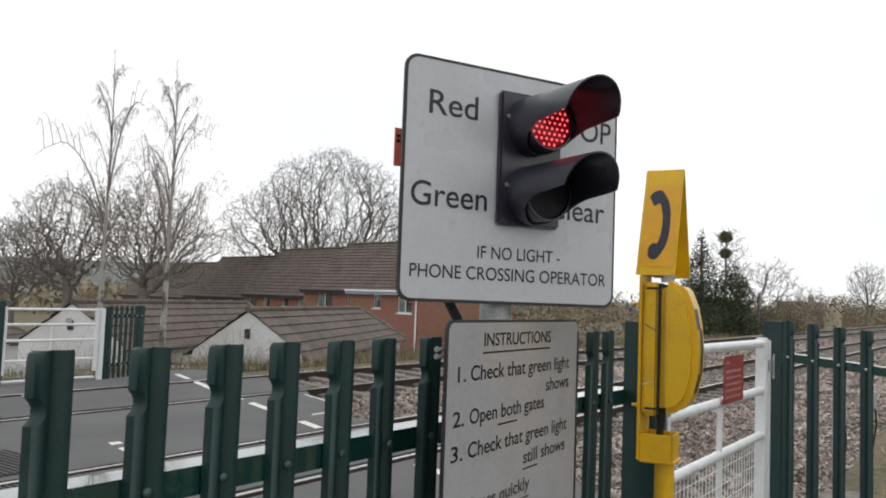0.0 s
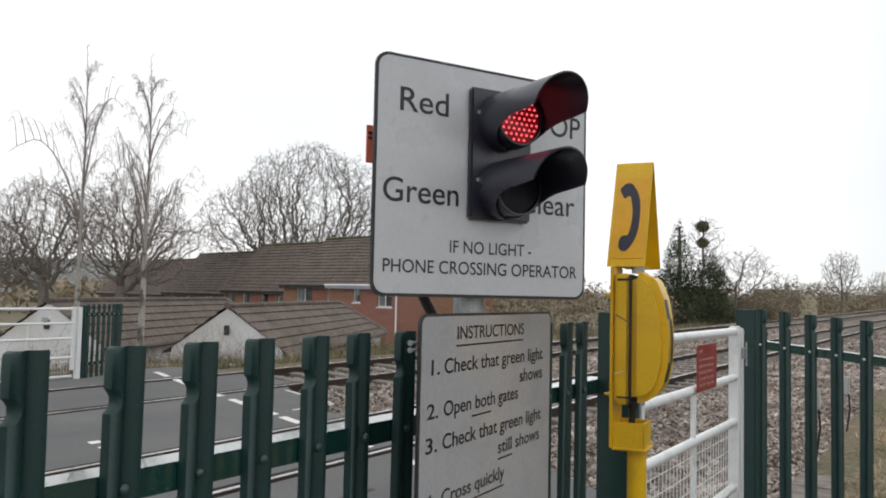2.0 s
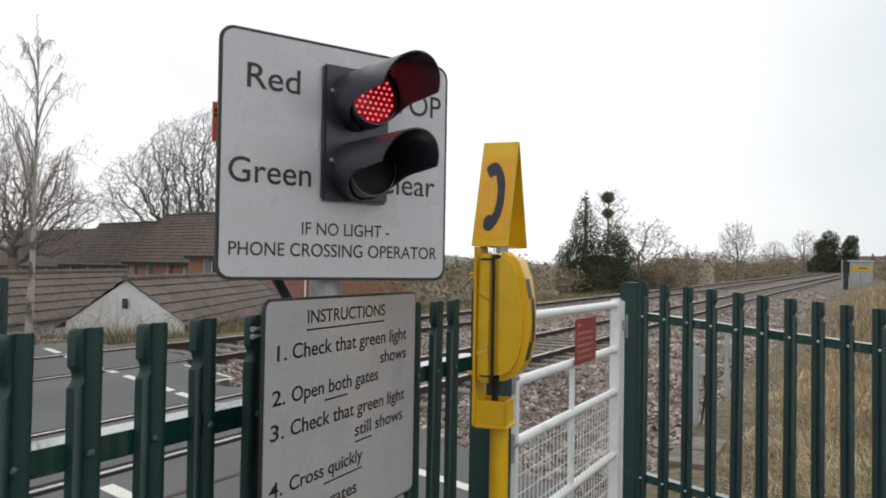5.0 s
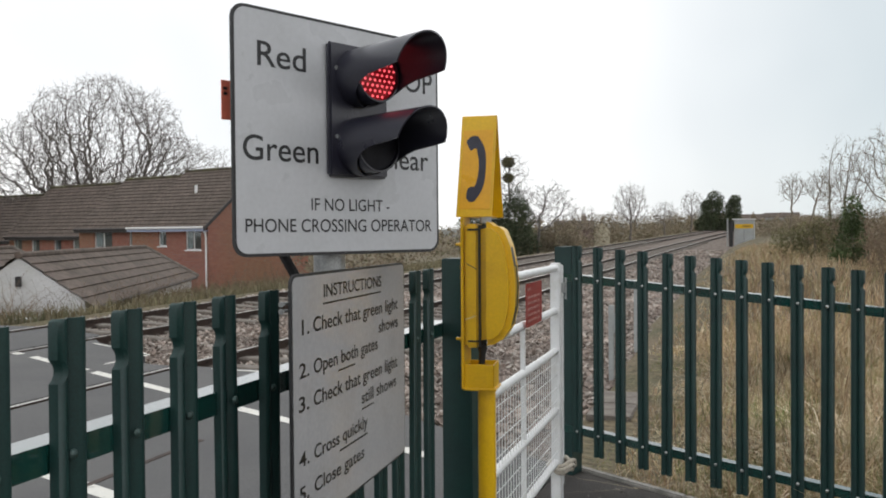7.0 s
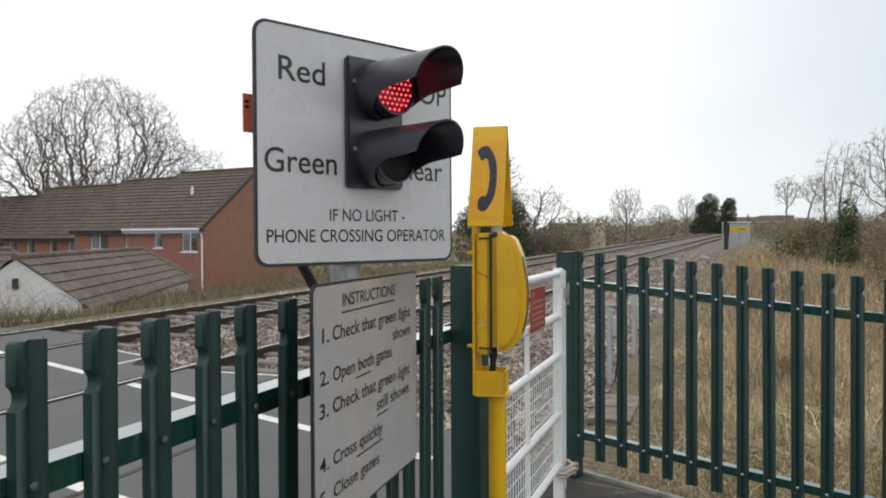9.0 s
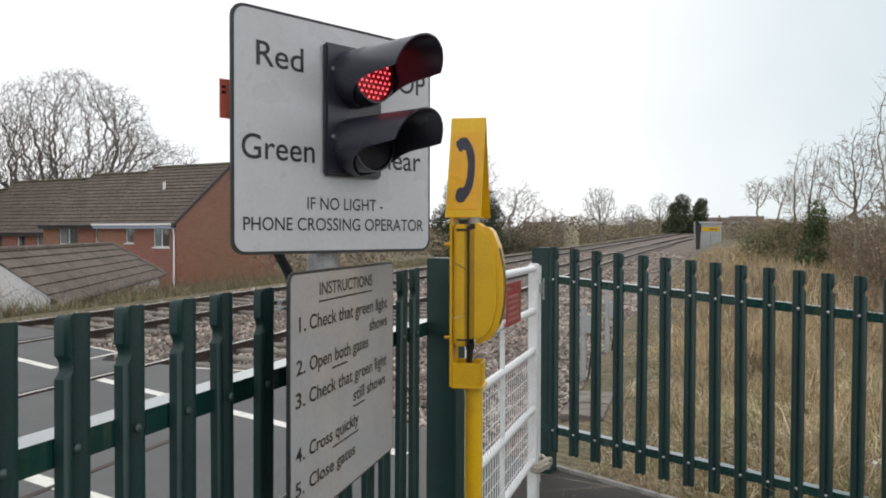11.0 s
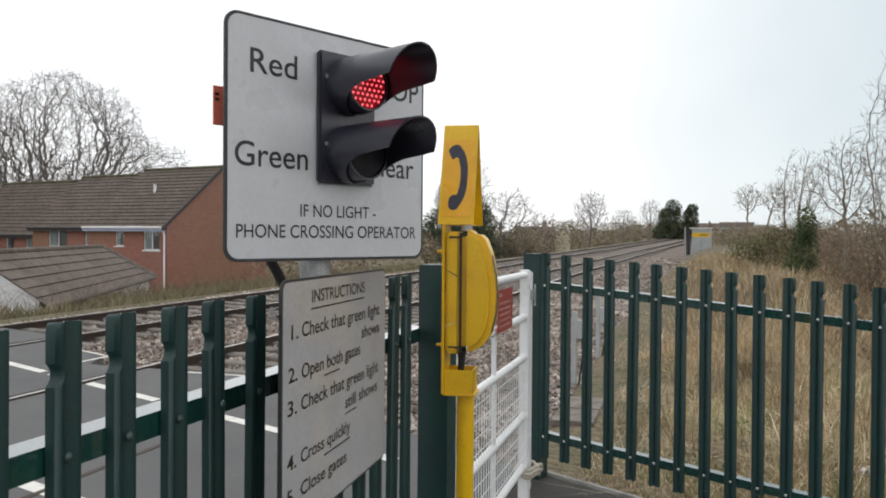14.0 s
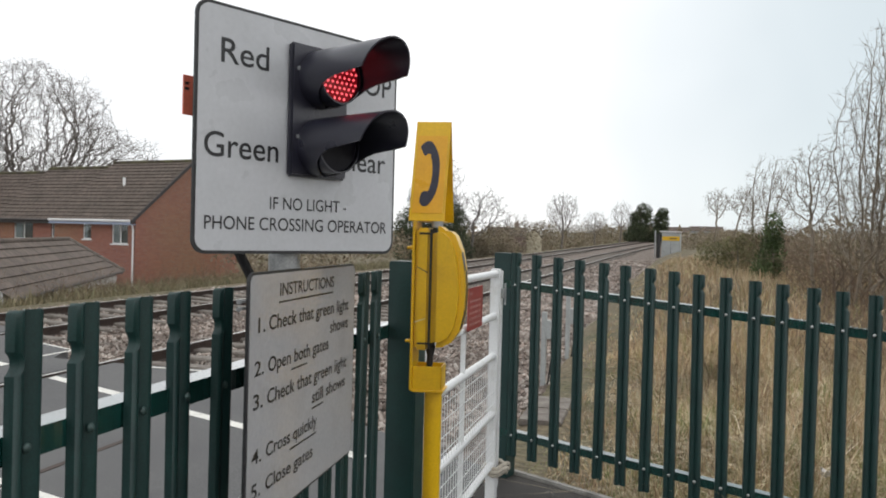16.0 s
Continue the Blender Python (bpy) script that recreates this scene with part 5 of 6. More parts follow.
evergreen("evergreen_tree", (-12.9, 139.6, 0.6), [(0, 0, 1.8, 1.7, 1.6, 2.2), (0.2, 0, 4.2, 1.4, 1.3, 1.9), (0.5, 0, 5.9, 1.0, 1.0, 0.9)], 11000, 0.085, 55, "dark rounded conifer beside the distant track", trunk_h=6.0, r=0.3)
evergreen("ivy_bush", (0.85, 27.9, 0.2), [(0, 0, 1.0, 0.42, 0.4, 1.0), (0.05, 0, 1.8, 0.36, 0.35, 0.7), (-0.1, 0, 0.6, 0.55, 0.5, 0.5)], 9000, 0.024, 56, "upright green ivy column in the scrub", IVY, 2.2, 0.08)
evergreen("olive_bush", (-0.2, 30.9, 0.2), [(0, 0, 0.9, 0.75, 0.7, 0.95), (-0.75, 0.6, 0.8, 0.7, 0.7, 0.85), (0.45, -0.3, 1.3, 0.5, 0.5, 0.7)], 9000, 0.022, 57, "rounded olive green bush beside the ivy", OLIVE, 1.5, 0.05)

evergreen("brown_bush", (-17.6, 58.5, -0.5), [(0, 0, 1.3, 1.5, 1.3, 1.6), (-1.5, 0, 1.0, 1.3, 1.2, 1.3), (1.3, 0.3, 0.9, 1.2, 1.2, 1.1)], 14000, 0.04, 59, "brown leafless bush beside the dark yew", SCRUB, 1.5, 0.06)
grown((-20.66, 56.02, -0.5), 6.10, [(0.2, 0, 6.10, 1.5, 1.3, 2.0)], 260, 3.0, 48, DARKBARK, "bare tree carrying round mistletoe clumps beside the yew", tip=0.011, step=0.2, up=0.12, wander=0.2)
for x, y, z, r in ((-20.66, 55.92, 6.70, 0.46), (-20.68, 56.00, 5.56, 0.40)):
    ball = thing("mistletoe", Matrix.Translation((x, y, z)), "round green mistletoe clump in the bare tree", "mistletoe", "mistletoe clumps")
    part("leaves", leaf_mass([(0, 0, 0, r, r, r * 0.9)], 2600, 0.035, int(z * 10)), OLIVE, ball)
    part("stalk", Shape().tube([(0, 0, -r * 2.2), (0.05, 0, -r), (0, 0, 0)], [0.05, 0.04, 0.02], 6), DARKBARK, ball, smooth=True)

# hedges and far scrub: twiggy masses
hedge = []
g = random.Random(61)
for k in range(44):
    s = 34 + 5.2 * k + g.uniform(-1.5, 1.5)
    o = -16.5 - g.uniform(0, 3) - 0.004 * s
    c = tr(o, s, 0.2)
    h = g.uniform(1.0, 1.7) * (1.0 if s < 60 else 1.35)
    hedge.append((c.x, c.y, c.z + h * 0.35, g.uniform(1.6, 3.2), g.uniform(2, 3.4), h))
part("hedge", leaf_mass(hedge, 70000, 0.06, 62), SCRUB, None, "long brown leafless hedge beside the far track", kind="stuff", category="hedge")
near_scrub = []
for k in range(40):
    s = 18 + 1.7 * k if k < 20 else 50 + 4.0 * (k - 20) + g.uniform(-1, 1)
    o = 5.0 + g.uniform(0, 4.5) if s < 48 else 4.5 + g.uniform(0, 5)
    c = tr(o, s, 0.25)
    near_scrub.append((c.x, c.y, c.z + 0.8, g.uniform(1.5, 2.6), g.uniform(1.5, 2.6), g.uniform(0.9, 1.7)))
part("hedge", leaf_mass(near_scrub, 80000, 0.03, 63), SCRUB, None, "thick brown leafless scrub bank beside the railway", kind="stuff", category="hedge")
far_bank = []
for k in range(46):
    s = 74 + 3.0 * k + g.uniform(-1, 1)
    o = g.uniform(-1.6, 3.5)
    c = tr(o, s, 0.3)
    far_bank.append((c.x, c.y, c.z + 0.5, g.uniform(1.2, 2.6), g.uniform(1.5, 3.0), g.uniform(0.7, 1.5)))
part("hedge", leaf_mass(far_bank, 40000, 0.05, 68), SCRUB, None, "low brown scrub along the distant edge of the railway", kind="stuff", category="hedge")
woods = []
for k in range(60):
    a = radians(g.uniform(-30, 95))
    d = g.uniform(190, 420)
    woods.append((-d * math.sin(a), d * math.cos(a), -3 + g.uniform(0, 2), g.uniform(12, 26), g.uniform(12, 26), g.uniform(5, 8.5)))
part("far_woods", leaf_mass(woods, 26000, 0.9, 64), SCRUB, None, "distant brown winter woods", kind="stuff", category="woods")
gardens = []
for k in range(20):
    gardens.append((-34 - g.uniform(0, 46), 50 + 1.2 * k + g.uniform(-2, 2), -3.0, g.uniform(2, 4), g.uniform(2, 4), g.uniform(2.5, 5.0)))
part("garden_shrubs", leaf_mass(gardens, 26000, 0.11, 65), SCRUB, None, "brown winter garden trees and shrubs around the houses", kind="stuff", category="shrubs")
part("verge_shrubs", stems(4400, lambda q: (-14.6 - 3.2 * q.random(), 9 + 26 * q.random() ** 1.2, 0.5 + 0.8 * q.random()), 1.15, 0.008, 66, 0.9), TWIG, None, "low tangled stems on the verge before the white gable", kind="stuff", category="shrubs")

hill = Shape()
n = 60
for i in range(n + 1):
    a = radians(-70 + 190 * i / n)
    h = 9 + 5 * math.sin(3.1 * a + 1.2) + 3 * math.sin(11 * a) + (52 if 0.45 < a < 1.6 else 0) * math.sin((a - 0.45) / 1.15 * PI)
    for d, z in ((1150, -40), (1300, h * 0.45), (1500, h * 0.9), (1900, h)):
        hill.v.append((-d * math.sin(a), d * math.cos(a), z))
for i in range(n):
    for j in range(3):
        hill.f.append((i * 4 + j, i * 4 + j + 1, i * 4 + j + 5, i * 4 + j + 4))
part("backdrop", hill, FARHILL, None, "low wooded hills on the horizon", kind="structure", category="hill")


# ---- houses ----
def walls_with_openings(length, z0, z1, holes, depth):
    """A wall front along local x at y = 0, facing -y, with openings (x0, x1, zb, zt) whose reveals go in by depth."""
    s = Shape()
    xs = sorted({0, length, *[h[0] for h in holes], *[h[1] for h in holes]})
    zs = sorted({z0, z1, *[h[2] for h in holes], *[h[3] for h in holes]})
    for a, b in zip(xs, xs[1:]):
        for c, d in zip(zs, zs[1:]):
            if not any(h[0] <= a and b <= h[1] and h[2] <= c and d <= h[3] for h in holes):
                for y in (0, depth):
                    s.add([(a, y, c), (b, y, c), (b, y, d), (a, y, d)], [(0, 1, 2, 3) if y == 0 else (3, 2, 1, 0)])
    for a, b, c, d in holes:
        s.add([(a, 0, c), (b, 0, c), (b, 0, d), (a, 0, d), (a, depth, c), (b, depth, c), (b, depth, d), (a, depth, d)], [(0, 4, 5, 1), (1, 5, 6, 2), (2, 6, 7, 3), (3, 7, 4, 0)])
    s.uv = lambda co, nm: (co.x + co.y, co.z)
    return s


def window(parent, x0, x1, z0, z1, y=0.06, lights=2):
    # no room behind: a dark sheet close to the pane, its shade painted in
    w = part("window", Shape().box((x0, y + 0.10, z0), (x1, y + 0.14, z1)), ROOMSHADE, parent, "white framed window with grey curtains")
    fr = Shape()
    t = 0.055
    for a, b, c, d in ((x0, x1, z0, z0 + t), (x0, x1, z1 - t, z1), (x0, x0 + t, z0, z1), (x1 - t, x1, z0, z1)):
        fr.box((a, y, c), (b, y + 0.05, d))
    for k in range(1, lights):
        xm = x0 + (x1 - x0) * k / lights
        fr.box((xm - 0.035, y - 0.005, z0), (xm + 0.035, y + 0.045, z1))
    part("frame", fr, UPVC, w)
    part("sill", Shape().box((x0 - 0.06, -0.05, z0 - 0.07), (x1 + 0.06, y + 0.03, z0)), UPVC, w)
    part("curtain", Shape().box((x0 + t, y + 0.06, z0 + t), (x0 + (x1 - x0) * 0.36, y + 0.08, z1 - t)), CURTAIN, w)
    pane = part("pane", Shape().box((x0 + t, y + 0.015, z0 + t), (x1 - t, y + 0.022, z1 - t)), PANE, w)
    pane.visible_shadow = False
    return w


def tiled_slope(a0, a1, b0, b1, course=0.32, step=0.035):
    """Courses of tiles between an eaves edge a0-a1 and a ridge edge b0-b1, each lapping the one below."""
    a0, a1, b0, b1 = (Vector(p) for p in (a0, a1, b0, b1))
    n = max(3, int((b0 - a0).length / course))
    up = (a1 - a0).cross(b0 - a0 if (b0 - a0).length > 0.1 else b1 - a1).normalized()
    if up.z < 0:
        up = -up
    s = Shape()
    for k in range(n + 1):
        l0, l1 = a0.lerp(b0, k / n), a1.lerp(b1, k / n)
        s.v += [tuple(l0), tuple(l1)] + ([tuple(l0 + up * step), tuple(l1 + up * step)] if k < n else [])
    for k in range(n):
        a = 4 * k
        s.f += [(a, a + 1, a + 3, a + 2), (a + 2, a + 3, a + 5, a + 4)]
    return s


def brick_house(x0, x1, setback, eave, ridge, depth, ground, wins, label, gable=False, fascia=DARKFASCIA, pipe=False, moss=True):
    """A house whose front stands along the terrace line; local x runs along it away from the railway, the front faces the railway's verge."""
    base = Matrix.Translation((-29.5, 33.8, 0)) @ Matrix.Rotation(radians(-6.6), 4, "Z") @ Matrix.Translation((-x1, setback, 0))
    h = thing("brick_house", base, label, "house", "terraced houses")
    L = x1 - x0
    holes = [(L - b + x0 - 0, L - a + x0 - 0, c, d) for a, b, c, d, k in wins]
    part("front_wall", walls_with_openings(L, ground, eave, holes, 0.25), BRICK, h, "red brick front wall")
    for (a, b, c, d), wv in zip(holes, wins):
        window(h, a, b, c, d, lights=wv[4])
    side = Shape()
    side.add([(L, 0, ground), (L, depth, ground), (L, depth, eave), (L, depth / 2, ridge), (L, 0, eave), (L - 0.25, 0.02, ground), (L - 0.25, depth, ground), (L - 0.25, depth, eave), (L - 0.25, depth / 2, ridge), (L - 0.25, 0.02, eave)],
             [(0, 1, 2, 3, 4), (9, 8, 7, 6, 5)])
    side.uv = lambda co, nm: (co.y, co.z)
    part("gable_wall", side, BRICK, h, "plain red brick gable wall")
    left = Shape().add([(0, 0, ground), (0, depth, ground), (0, depth, eave), (0, depth / 2, ridge), (0, 0, eave)], [(4, 3, 2, 1, 0)])
    left.uv = lambda co, nm: (co.y, co.z)
    part("gable_wall", left, BRICK, h, "plain red brick gable wall")
    rear = Shape().add([(0, depth, ground), (L, depth, ground), (L, depth, eave), (0, depth, eave)], [(0, 1, 2, 3)])
    rear.uv = lambda co, nm: (co.x, co.z)
    part("rear_wall", rear, BRICK, h, "red brick rear wall")
    e = 0.12
    rise = (ridge - eave) / (depth / 2)
    roof = part("roof", tiled_slope((-0.05, -0.35, eave - 0.35 * rise + e), (L + 0.08, -0.35, eave - 0.35 * rise + e), (-0.05, depth / 2, ridge + e), (L + 0.08, depth / 2, ridge + e)), ROOF, h, "brown concrete tiled roof slope")
    part("roof", tiled_slope((-0.05, depth + 0.35, eave - 0.35 * rise + e), (L + 0.08, depth + 0.35, eave - 0.35 * rise + e), (-0.05, depth / 2, ridge + e), (L + 0.08, depth / 2, ridge + e)), ROOF, h, "brown concrete tiled roof slope")
    rt = Shape()
    k = 0
    while k * 0.45 < L:
        rt.tube([(k * 0.45, depth / 2, ridge + e), (min(k * 0.45 + 0.44, L + 0.08), depth / 2, ridge + e)], 0.11, 8)
        k += 1
    part("ridge_tiles", rt, MOSS, roof, "mossy ridge tiles")
    part("fascia", Shape().box((0, -0.36, eave - 0.34 * rise - 0.10), (L, -0.30, eave - 0.34 * rise + 0.12)), fascia, h)
    part("gutter", Shape().tube([(0, -0.40, eave - 0.34 * rise + 0.10), (L, -0.40, eave - 0.34 * rise + 0.10)], 0.06, 8), UPVC if fascia is BLUEFASCIA else DARKFASCIA, h)
    part("soffit", Shape().box((0, -0.34, eave - 0.34 * rise - 0.10), (L, 0.0, eave - 0.34 * rise - 0.06)), fascia, h)
    if gable:
        part("verge", Shape().add([(L + 0.0, -0.35, eave - 0.35 * rise - 0.06), (L + 0.1, -0.35, eave - 0.35 * rise - 0.06), (L + 0.1, -0.35, eave - 0.35 * rise + 0.14), (L, -0.35, eave - 0.35 * rise + 0.14),
                                   (L, depth / 2, ridge - 0.06), (L + 0.1, depth / 2, ridge - 0.06), (L + 0.1, depth / 2, ridge + 0.14), (L, depth / 2, ridge + 0.14)], [(0, 1, 5, 4), (1, 2, 6, 5), (2, 3, 7, 6), (3, 0, 4, 7), (0, 3, 2, 1)]), DARKFASCIA, h)
    if pipe:
        part("downpipe", Shape().tube([(L - 0.1, -0.38, eave - 0.15), (L - 0.1, -0.12, eave - 0.45), (L - 0.1, -0.08, eave - 0.7), (L - 0.1, -0.08, ground)], 0.05, 8), UPVC, h, "white plastic downpipe", smooth=True)
    return h


GZ = -3.0
EV = 2.15
house = brick_house(0, 6.2, 0, EV, 5.35, 8.0, GZ, [(0.55, 1.75, 0.78, 1.92, 2), (3.3, 3.95, 0.98, 1.90, 1)], "red brick house with a brown tiled roof and white windows", True, BLUEFASCIA, True)
part("vent_pipe", Shape().tube([(2.85, 2.2, 3.6), (2.85, 2.2, 4.45)], 0.085, 8), UPVC, house, "white roof vent pipe", smooth=True)
brick_house(6.2, 12.4, 0.9, EV, 5.12, 7.0, GZ, [(6.9, 7.65, 0.98, 1.90, 1), (9.2, 10.9, 0.85, 1.95, 2)], "red brick terraced house with dark eaves and white windows")
brick_house(12.4, 21.5, 1.8, 1.75, 4.95, 6.4, GZ, [(13.1, 14.4, 0.5, 1.4, 2), (15.6, 16.4, 0.5, 1.4, 1), (18.0, 18.9, 0.5, 1.4, 1), (20.0, 21.0, 0.5, 1.4, 1)], "red brick terraced house set back behind its neighbour")
brick_house(21.5, 33.0, 2.8, 1.45, 4.55, 6.4, GZ, [(22.5, 23.4, 0.3, 1.15, 1), (24.6, 26.0, 0.3, 1.15, 2), (28.2, 29.1, 0.3, 1.15, 1), (31.0, 32.4, 0.3, 1.15, 2)], "red brick terraced house set back behind its neighbour")
brick_house(33.0, 50.0, 4.2, 1.2, 4.2, 6.4, GZ, [(34.2, 35.6, 0.1, 0.9, 2), (38.0, 39.0, 0.1, 0.9, 1), (43.0, 44.4, 0.1, 0.9, 2)], "red brick terraced house at the far end of the row")


def bungalow(m, length, half, eave, ridge, ground, label):
    """White rendered gable towards local -y, ridge along +y, hipped at the far end."""
    b = thing("bungalow", m, label, "house", "white gabled buildings")
    part("gable_wall", Shape().add([(-half, 0, ground), (half, 0, ground), (half, 0, eave), (0, 0, ridge - 0.05), (-half, 0, eave), (-half, 0.25, ground), (half, 0.25, ground), (half, 0.25, eave), (0, 0.25, ridge - 0.05), (-half, 0.25, eave)],
                                   [(0, 1, 2, 3, 4), (9, 8, 7, 6, 5), (1, 6, 7, 2), (0, 4, 9, 5), (2, 7, 8, 3), (3, 8, 9, 4)]), RENDERW, b, "white rendered gable wall")
    part("side_wall", Shape().box((half - 0.25, 0.25, ground), (half, length, eave)), RENDERW, b)
    part("side_wall", Shape().box((-half, 0.25, ground), (-half + 0.25, length, eave)), RENDERW, b)
    part("end_wall", Shape().box((-half + 0.25, length - 0.25, ground), (half - 0.25, length, eave)), RENDERW, b)
    o, rise = 0.22, (ridge - eave) / half
    for sgn in (1, -1):
        part("roof", tiled_slope((sgn * (half + o), -0.06, eave - o * rise), (sgn * (half + o), length + o, eave - o * rise), (0, -0.06, ridge), (0, length - half, ridge)), ROOF, b, "brown tiled roof slope")
    part("roof", tiled_slope((half + o, length + o, eave - o * rise), (-half - o, length + o, eave - o * rise), (0.01, length - half, ridge), (-0.01, length - half, ridge)), ROOF, b, "hipped brown tiled end")
    part("ridge_tiles", Shape().tube([(0, -0.06, ridge + 0.01), (0, length - half, ridge + 0.01)], 0.09, 8), ROOF, b, smooth=True)
    part("hip_tiles", Shape().tube([(0, length - half, ridge + 0.01), (half + o, length + o, eave - o * rise + 0.02)], 0.09, 8), SLEEPER, b, "grey hip tiles", smooth=True)
    part("gutter", Shape().tube([(half + o, 0, eave - o * rise - 0.03), (half + o, length, eave - o * rise - 0.03)], 0.05, 8), DARKFASCIA, b)
    part("wall_light", Shape().box((-0.06, -0.10, ridge - 0.75), (0.06, 0.0, ridge - 0.5)), BACKING, b, bevel=0.01)
    return b


BH = math.degrees(math.atan2(6.6, 10.6))
bungalow(Matrix.Translation((-17.5, 13.3, 0)) @ Matrix.Rotation(radians(BH), 4, "Z"), 14.0, 1.5, 0.02, 1.13, -2.5, "white rendered bungalow with a brown tiled hipped roof")
bungalow(Matrix.Translation((-21.6, 10.6, 0)) @ Matrix.Rotation(radians(BH), 4, "Z"), 14.0, 1.5, 0.05, 1.16, -2.5, "white rendered bungalow behind the birch trees")
bungalow(Matrix.Translation((-25.5, 6.4, 0)) @ Matrix.Rotation(radians(BH + 12), 4, "Z"), 8.0, 1.5, -0.2, 0.75, -2.5, "small white gabled outbuilding seen through the far gate")
lw = thing("garden_wall", Matrix.Translation((-16.2, 12.0, 0)) @ Matrix.Rotation(radians(52), 4, "Z"), "low white rendered garden wall beside the bungalow", "wall")
part("masonry", Shape().box((-2.6, -0.1, -1.6), (0.6, 0.1, -0.22)), RENDERW, lw, bevel=0.01)

far_house = thing("cottage", Matrix.Translation((-23.9, 86, 0.55)) @ Matrix.Rotation(radians(20), 4, "Z") @ Matrix.Scale(0.62, 4), "distant cottage with a pale gable and chimneys", "house")
part("wall", Shape().box((-3.5, 0, -1), (3.0, 6, 2.2)), BRICK, far_house)
part("gable_wall", Shape().add([(3.1, -0.2, -1), (5.7, -0.2, -1), (5.7, -0.2, 1.8), (4.4, -0.2, 3.3), (3.1, -0.2, 1.8), (3.1, 5, -1), (5.7, 5, -1), (5.7, 5, 1.8), (4.4, 5, 3.3), (3.1, 5, 1.8)], [(0, 1, 2, 3, 4), (9, 8, 7, 6, 5), (0, 4, 9, 5), (1, 6, 7, 2)]), mat("cream_render", (0.55, 0.50, 0.38), 0.9, 0, 0.1, 1, 20, 0.1, 0.004), far_house, "cream rendered gable")
part("roof", tiled_slope((-3.7, -0.4, 2.0), (3.1, -0.4, 2.0), (-3.7, 3, 3.7), (3.1, 3, 3.7)), ROOF, far_house)
part("roof", tiled_slope((5.9, -0.3, 1.7), (5.9, 5.2, 1.7), (4.4, -0.3, 3.4), (4.4, 5.2, 3.4)), ROOF, far_house)
part("chimney", Shape().box((1.1, 2.6, 3.2), (1.9, 3.4, 4.5)).box((1.25, 2.8, 4.5), (1.45, 3.0, 4.9)).box((1.55, 2.8, 4.5), (1.75, 3.0, 4.9)), BRICK, far_house)

# roofs at the end of the line
for x, y, w, hgt in ((-31, 430, 12, 9.6), (-17, 440, 17, 10.4)):
    b = thing("distant_building", Matrix.Translation((x, y, 0)), "distant grey building on the horizon", "house", "distant buildings")
    part("wall", Shape().box((-w / 2, 0, -3), (w / 2, 8, hgt - 2.5)), CABINET, b)
    part("roof", tiled_slope((-w / 2, -0.5, hgt - 2.6), (w / 2, -0.5, hgt - 2.6), (-w / 2, 4, hgt), (w / 2, 4, hgt), 1.2), ROOF, b)

# ---- far gate and fence ----
fg = thing("white_gate", Matrix.Translation(tr(-11.95, 6.27, 0.07)) @ Matrix.Rotation(radians(90 + 5.3), 4, "Z"), "white tubular metal gate with wire mesh on the far side", "gate", "pedestrian gates")
gate_parts(fg, 1.5, [1.13, 0.90, 0.66, 0.36, 0.06], (0.06, 0.66), 0.021, 0.055)
part("slam_post", Shape().box((1.53, -0.04, -0.1), (1.60, 0.04, 1.16)), WHITEGATE, fg, bevel=0.004)
part("hanging_post", Shape().box((-0.12, -0.05, -0.1), (-0.03, 0.05, 1.25)), GREEN, fg, bevel=0.004)
part("notice", Shape().box((0.92, -0.03, 0.93), (1.02, -0.025, 1.0)), CABINET, fg)
mF = Matrix.Translation(tr(-11.95, 7.98, 0)) @ Matrix.Rotation(radians(90 + 5.3 + 22), 4, "Z")
palisade("palisade_fence", mF, [0.05 + 0.14 * k for k in range(7)], lambda x: 0.0, 1.27, (1.10, 0.3), 0.0, -1, [(0.0, 0.09, -0.1, 1.25, 0.02), (0.98, 0.09, -0.1, 1.27, 0.02)], "dark green steel palisade fence beside the far gate", (0.0, 0.98))

# ---- trackside equipment ----
def track_post(base, h, boxz, label):
    t = thing("marker_post", Matrix.Translation(base), label, "post", "trackside posts")
    part("post", Shape().box((-0.03, -0.03, -0.3), (0.03, 0.03, h)), CABINET, t, bevel=0.006)
    part("terminal_box", Shape().box((0.03, -0.05, boxz), (0.10, 0.05, boxz + 0.22)), CABINET, t, "grey terminal box", bevel=0.008)
    part("cable", Shape().tube([(0.09, 0, boxz), (0.10, 0.02, boxz - 0.2), (0.05, 0.03, -0.15)], 0.012, 6), RUBBER, t, smooth=True)


track_post((-2.29, 9.5, -0.02), 0.74, 0.42, "white trackside post with a grey terminal box")
track_post((-2.42, 11.6, -0.02), 0.86, 0.40, "white trackside post with a grey terminal box")
slab = thing("cable_trough", Matrix.Translation((-1.85, 8.0, -0.12)) @ Matrix.Rotation(radians(5.3), 4, "Z"), "pale concrete cable trough lid lying in the grass", "trough")
for k in range(2):
    part("lid", Shape().box((-0.2, -0.9 + 0.6 * k, 0), (0.2, -0.32 + 0.6 * k, 0.06)), SLEEPER, slab, bevel=0.01)
cab = thing("relay_cabinet", Matrix.Translation((-5.9, 69.6, 0.15)), "grey trackside equipment cabinet with a yellow notice", "cabinet")
part("body", Shape().box((-0.35, 0, 0), (1.15, 1.2, 2.25)), CABINET, cab, bevel=0.02)
part("roof", Shape().box((-0.5, -0.12, 2.3), (1.25, 1.3, 2.38)), RENDERW, cab, bevel=0.01)
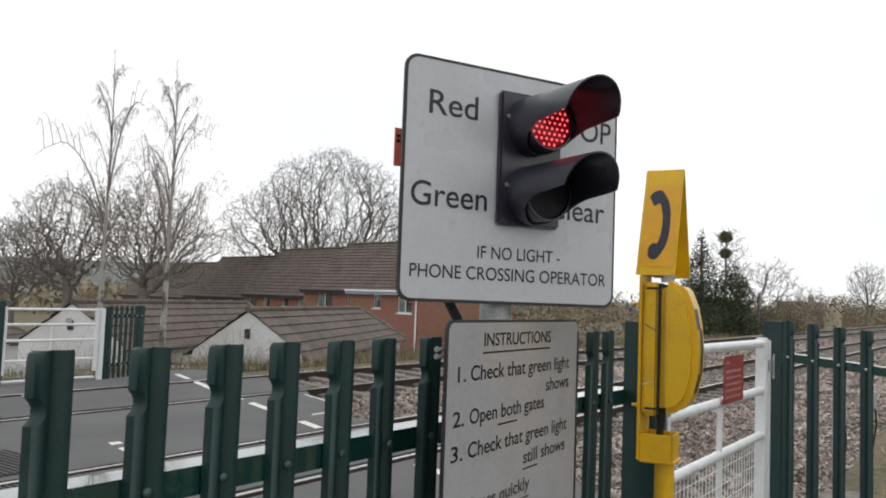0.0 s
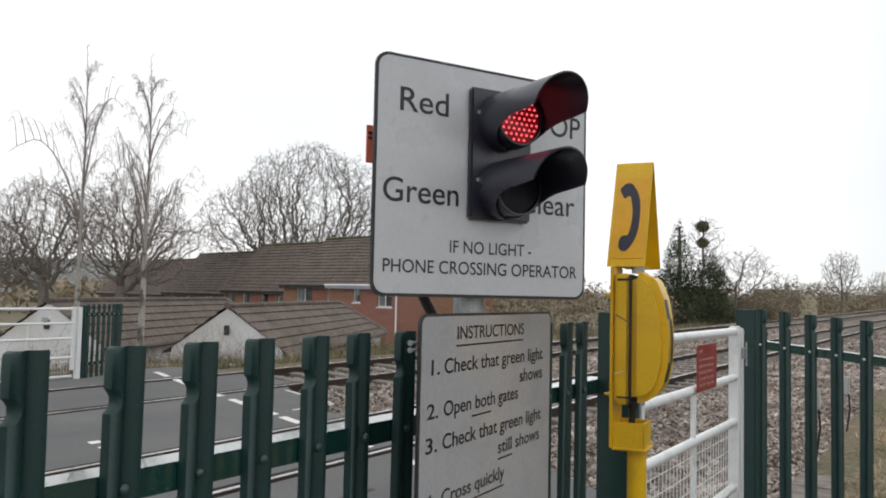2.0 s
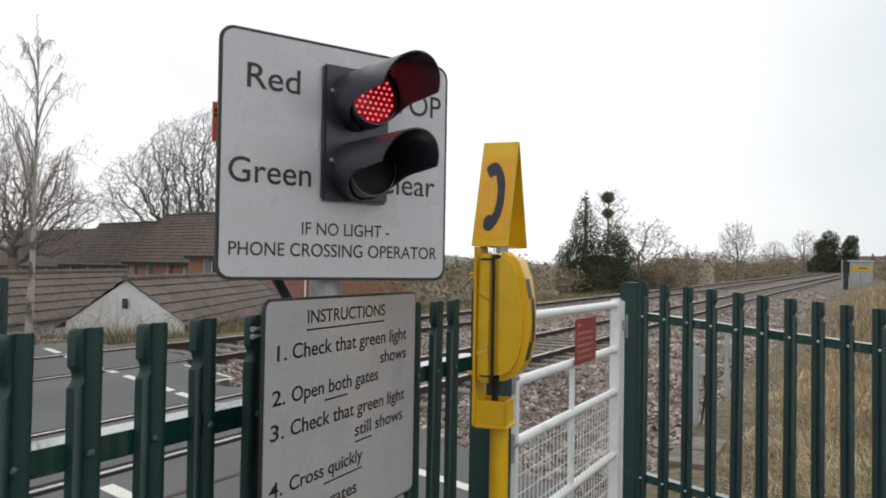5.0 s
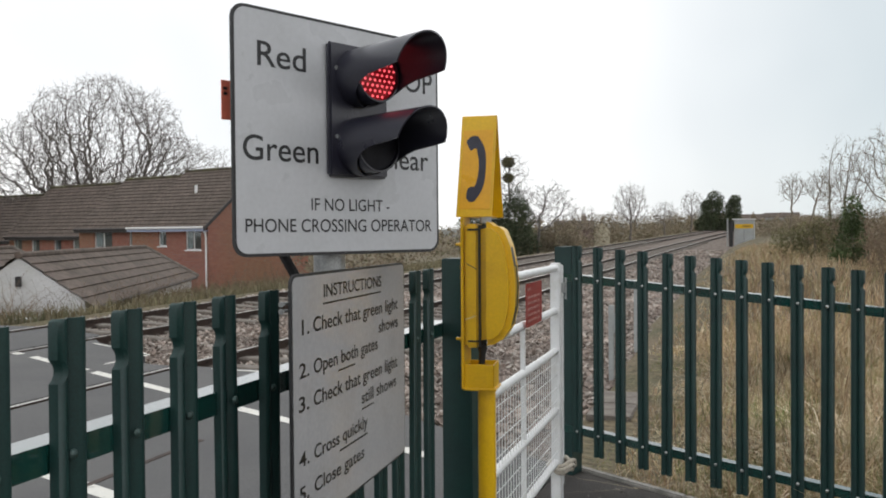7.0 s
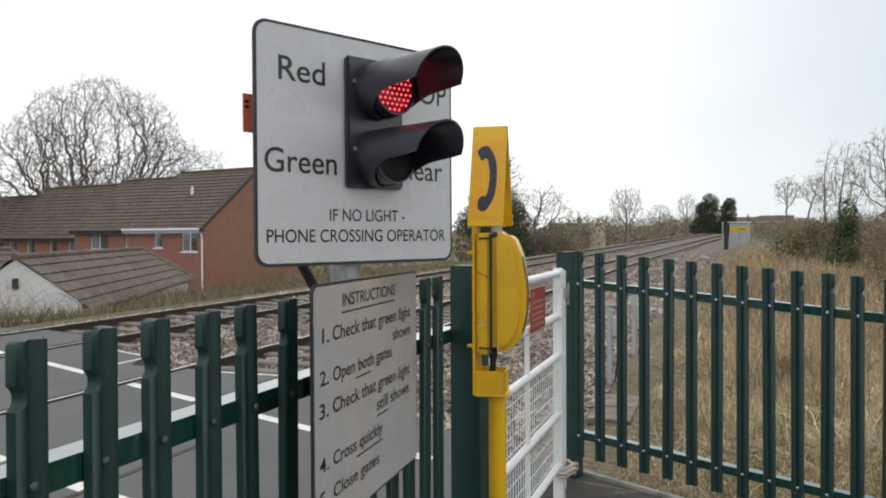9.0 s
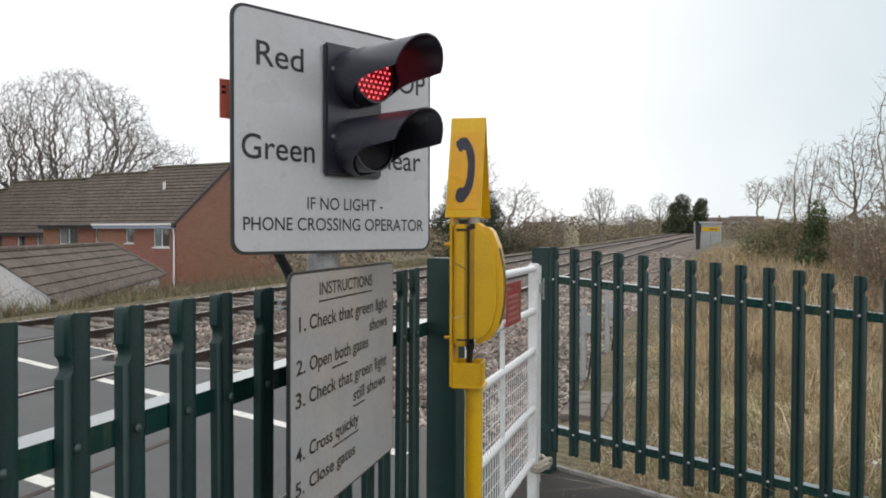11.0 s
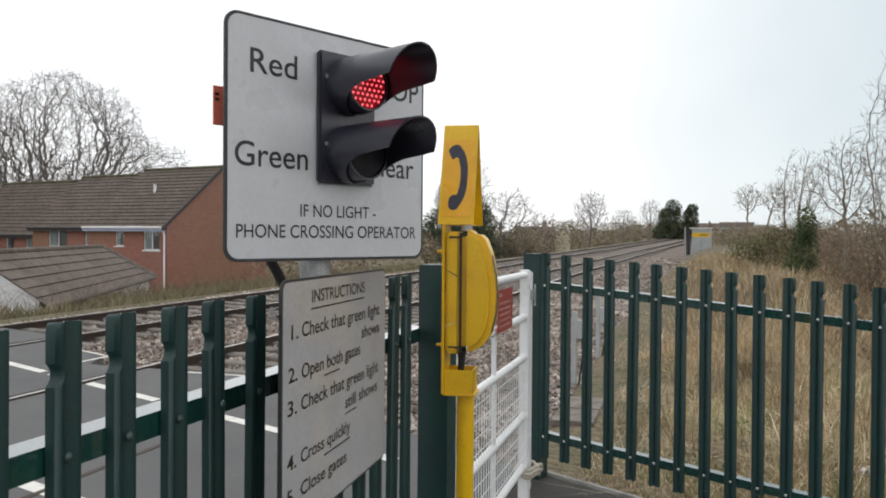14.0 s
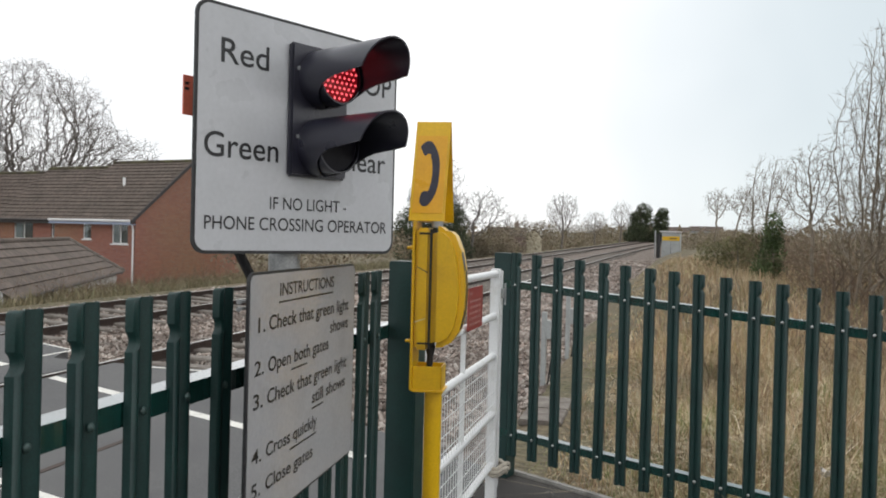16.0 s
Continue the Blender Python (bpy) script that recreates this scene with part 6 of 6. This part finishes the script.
part("notice", Shape().box((-0.3, -0.02, 1.6), (1.1, 0, 1.95)), YELLOW, cab, "yellow notice")
part("notice_bar", Shape().box((0.3, -0.03, 1.74), (0.9, -0.021, 1.82)), BACKING, cab, "dark bar of lettering")
part("door_gap", Shape().box((0.39, -0.012, 0.1), (0.41, 0.0, 1.55)), BACKING, cab)
part("side_cabinet", Shape().box((-0.75, -0.1, 0), (-0.48, 0.6, 2.2)), BACKING, cab, bevel=0.02)
part("side_post", Shape().tube([(-0.85, -0.2, 0), (-0.85, -0.2, 2.4)], 0.06, 8), GALV, cab)
can = thing("drink_can", Matrix.Translation((-0.06, 5.02, -0.02)) @ pose(0, 0, 0, 78, 0, 25), "crumpled silver drink can in the grass", "can")
part("body", Shape().tube([(0, 0, -0.05), (0, 0, -0.045), (0.003, 0, 0.0), (0, 0, 0.045), (0, 0, 0.05)], [0.026, 0.033, 0.030, 0.033, 0.027], 16), GALV, can, smooth=True)
bag = thing("litter", Matrix.Translation((0.45, 5.65, 0.12)), "scrap of white litter caught in the grass", "litter")
sc_ = Shape()
gg = random.Random(5)
for i in range(5):
    for j in range(5):
        sc_.v.append((0.03 * i + gg.uniform(-.01, .01), 0.02 * j + gg.uniform(-.01, .01), 0.03 * math.sin(i * 1.4 + j) + gg.uniform(-.008, .008)))
sc_.f += [(i * 5 + j, i * 5 + j + 1, i * 5 + j + 6, i * 5 + j + 5) for i in range(4) for j in range(4)]
part("scrap", sc_, RENDERW, bag, smooth=True)
grit = Shape()
gr = random.Random(17)
for k in range(260):
    x, y, r = gr.uniform(-1.4, 1.2), gr.uniform(3.2, 5.0), gr.uniform(0.003, 0.009)
    if y < K0.y + (K1.y - K0.y) * (x - K0.x) / (K1.x - K0.x) - 0.05:
        grit.tube([(x - r, y, 0.001), (x, y + r * 0.3, r * 0.8), (x + r, y, 0.001)], [r * 0.4, r * 0.8, r * 0.4], 5)
part("grit", grit, KERB, None, "pale grit and small stones scattered on the dark tarmac", kind="stuff", category="grit")
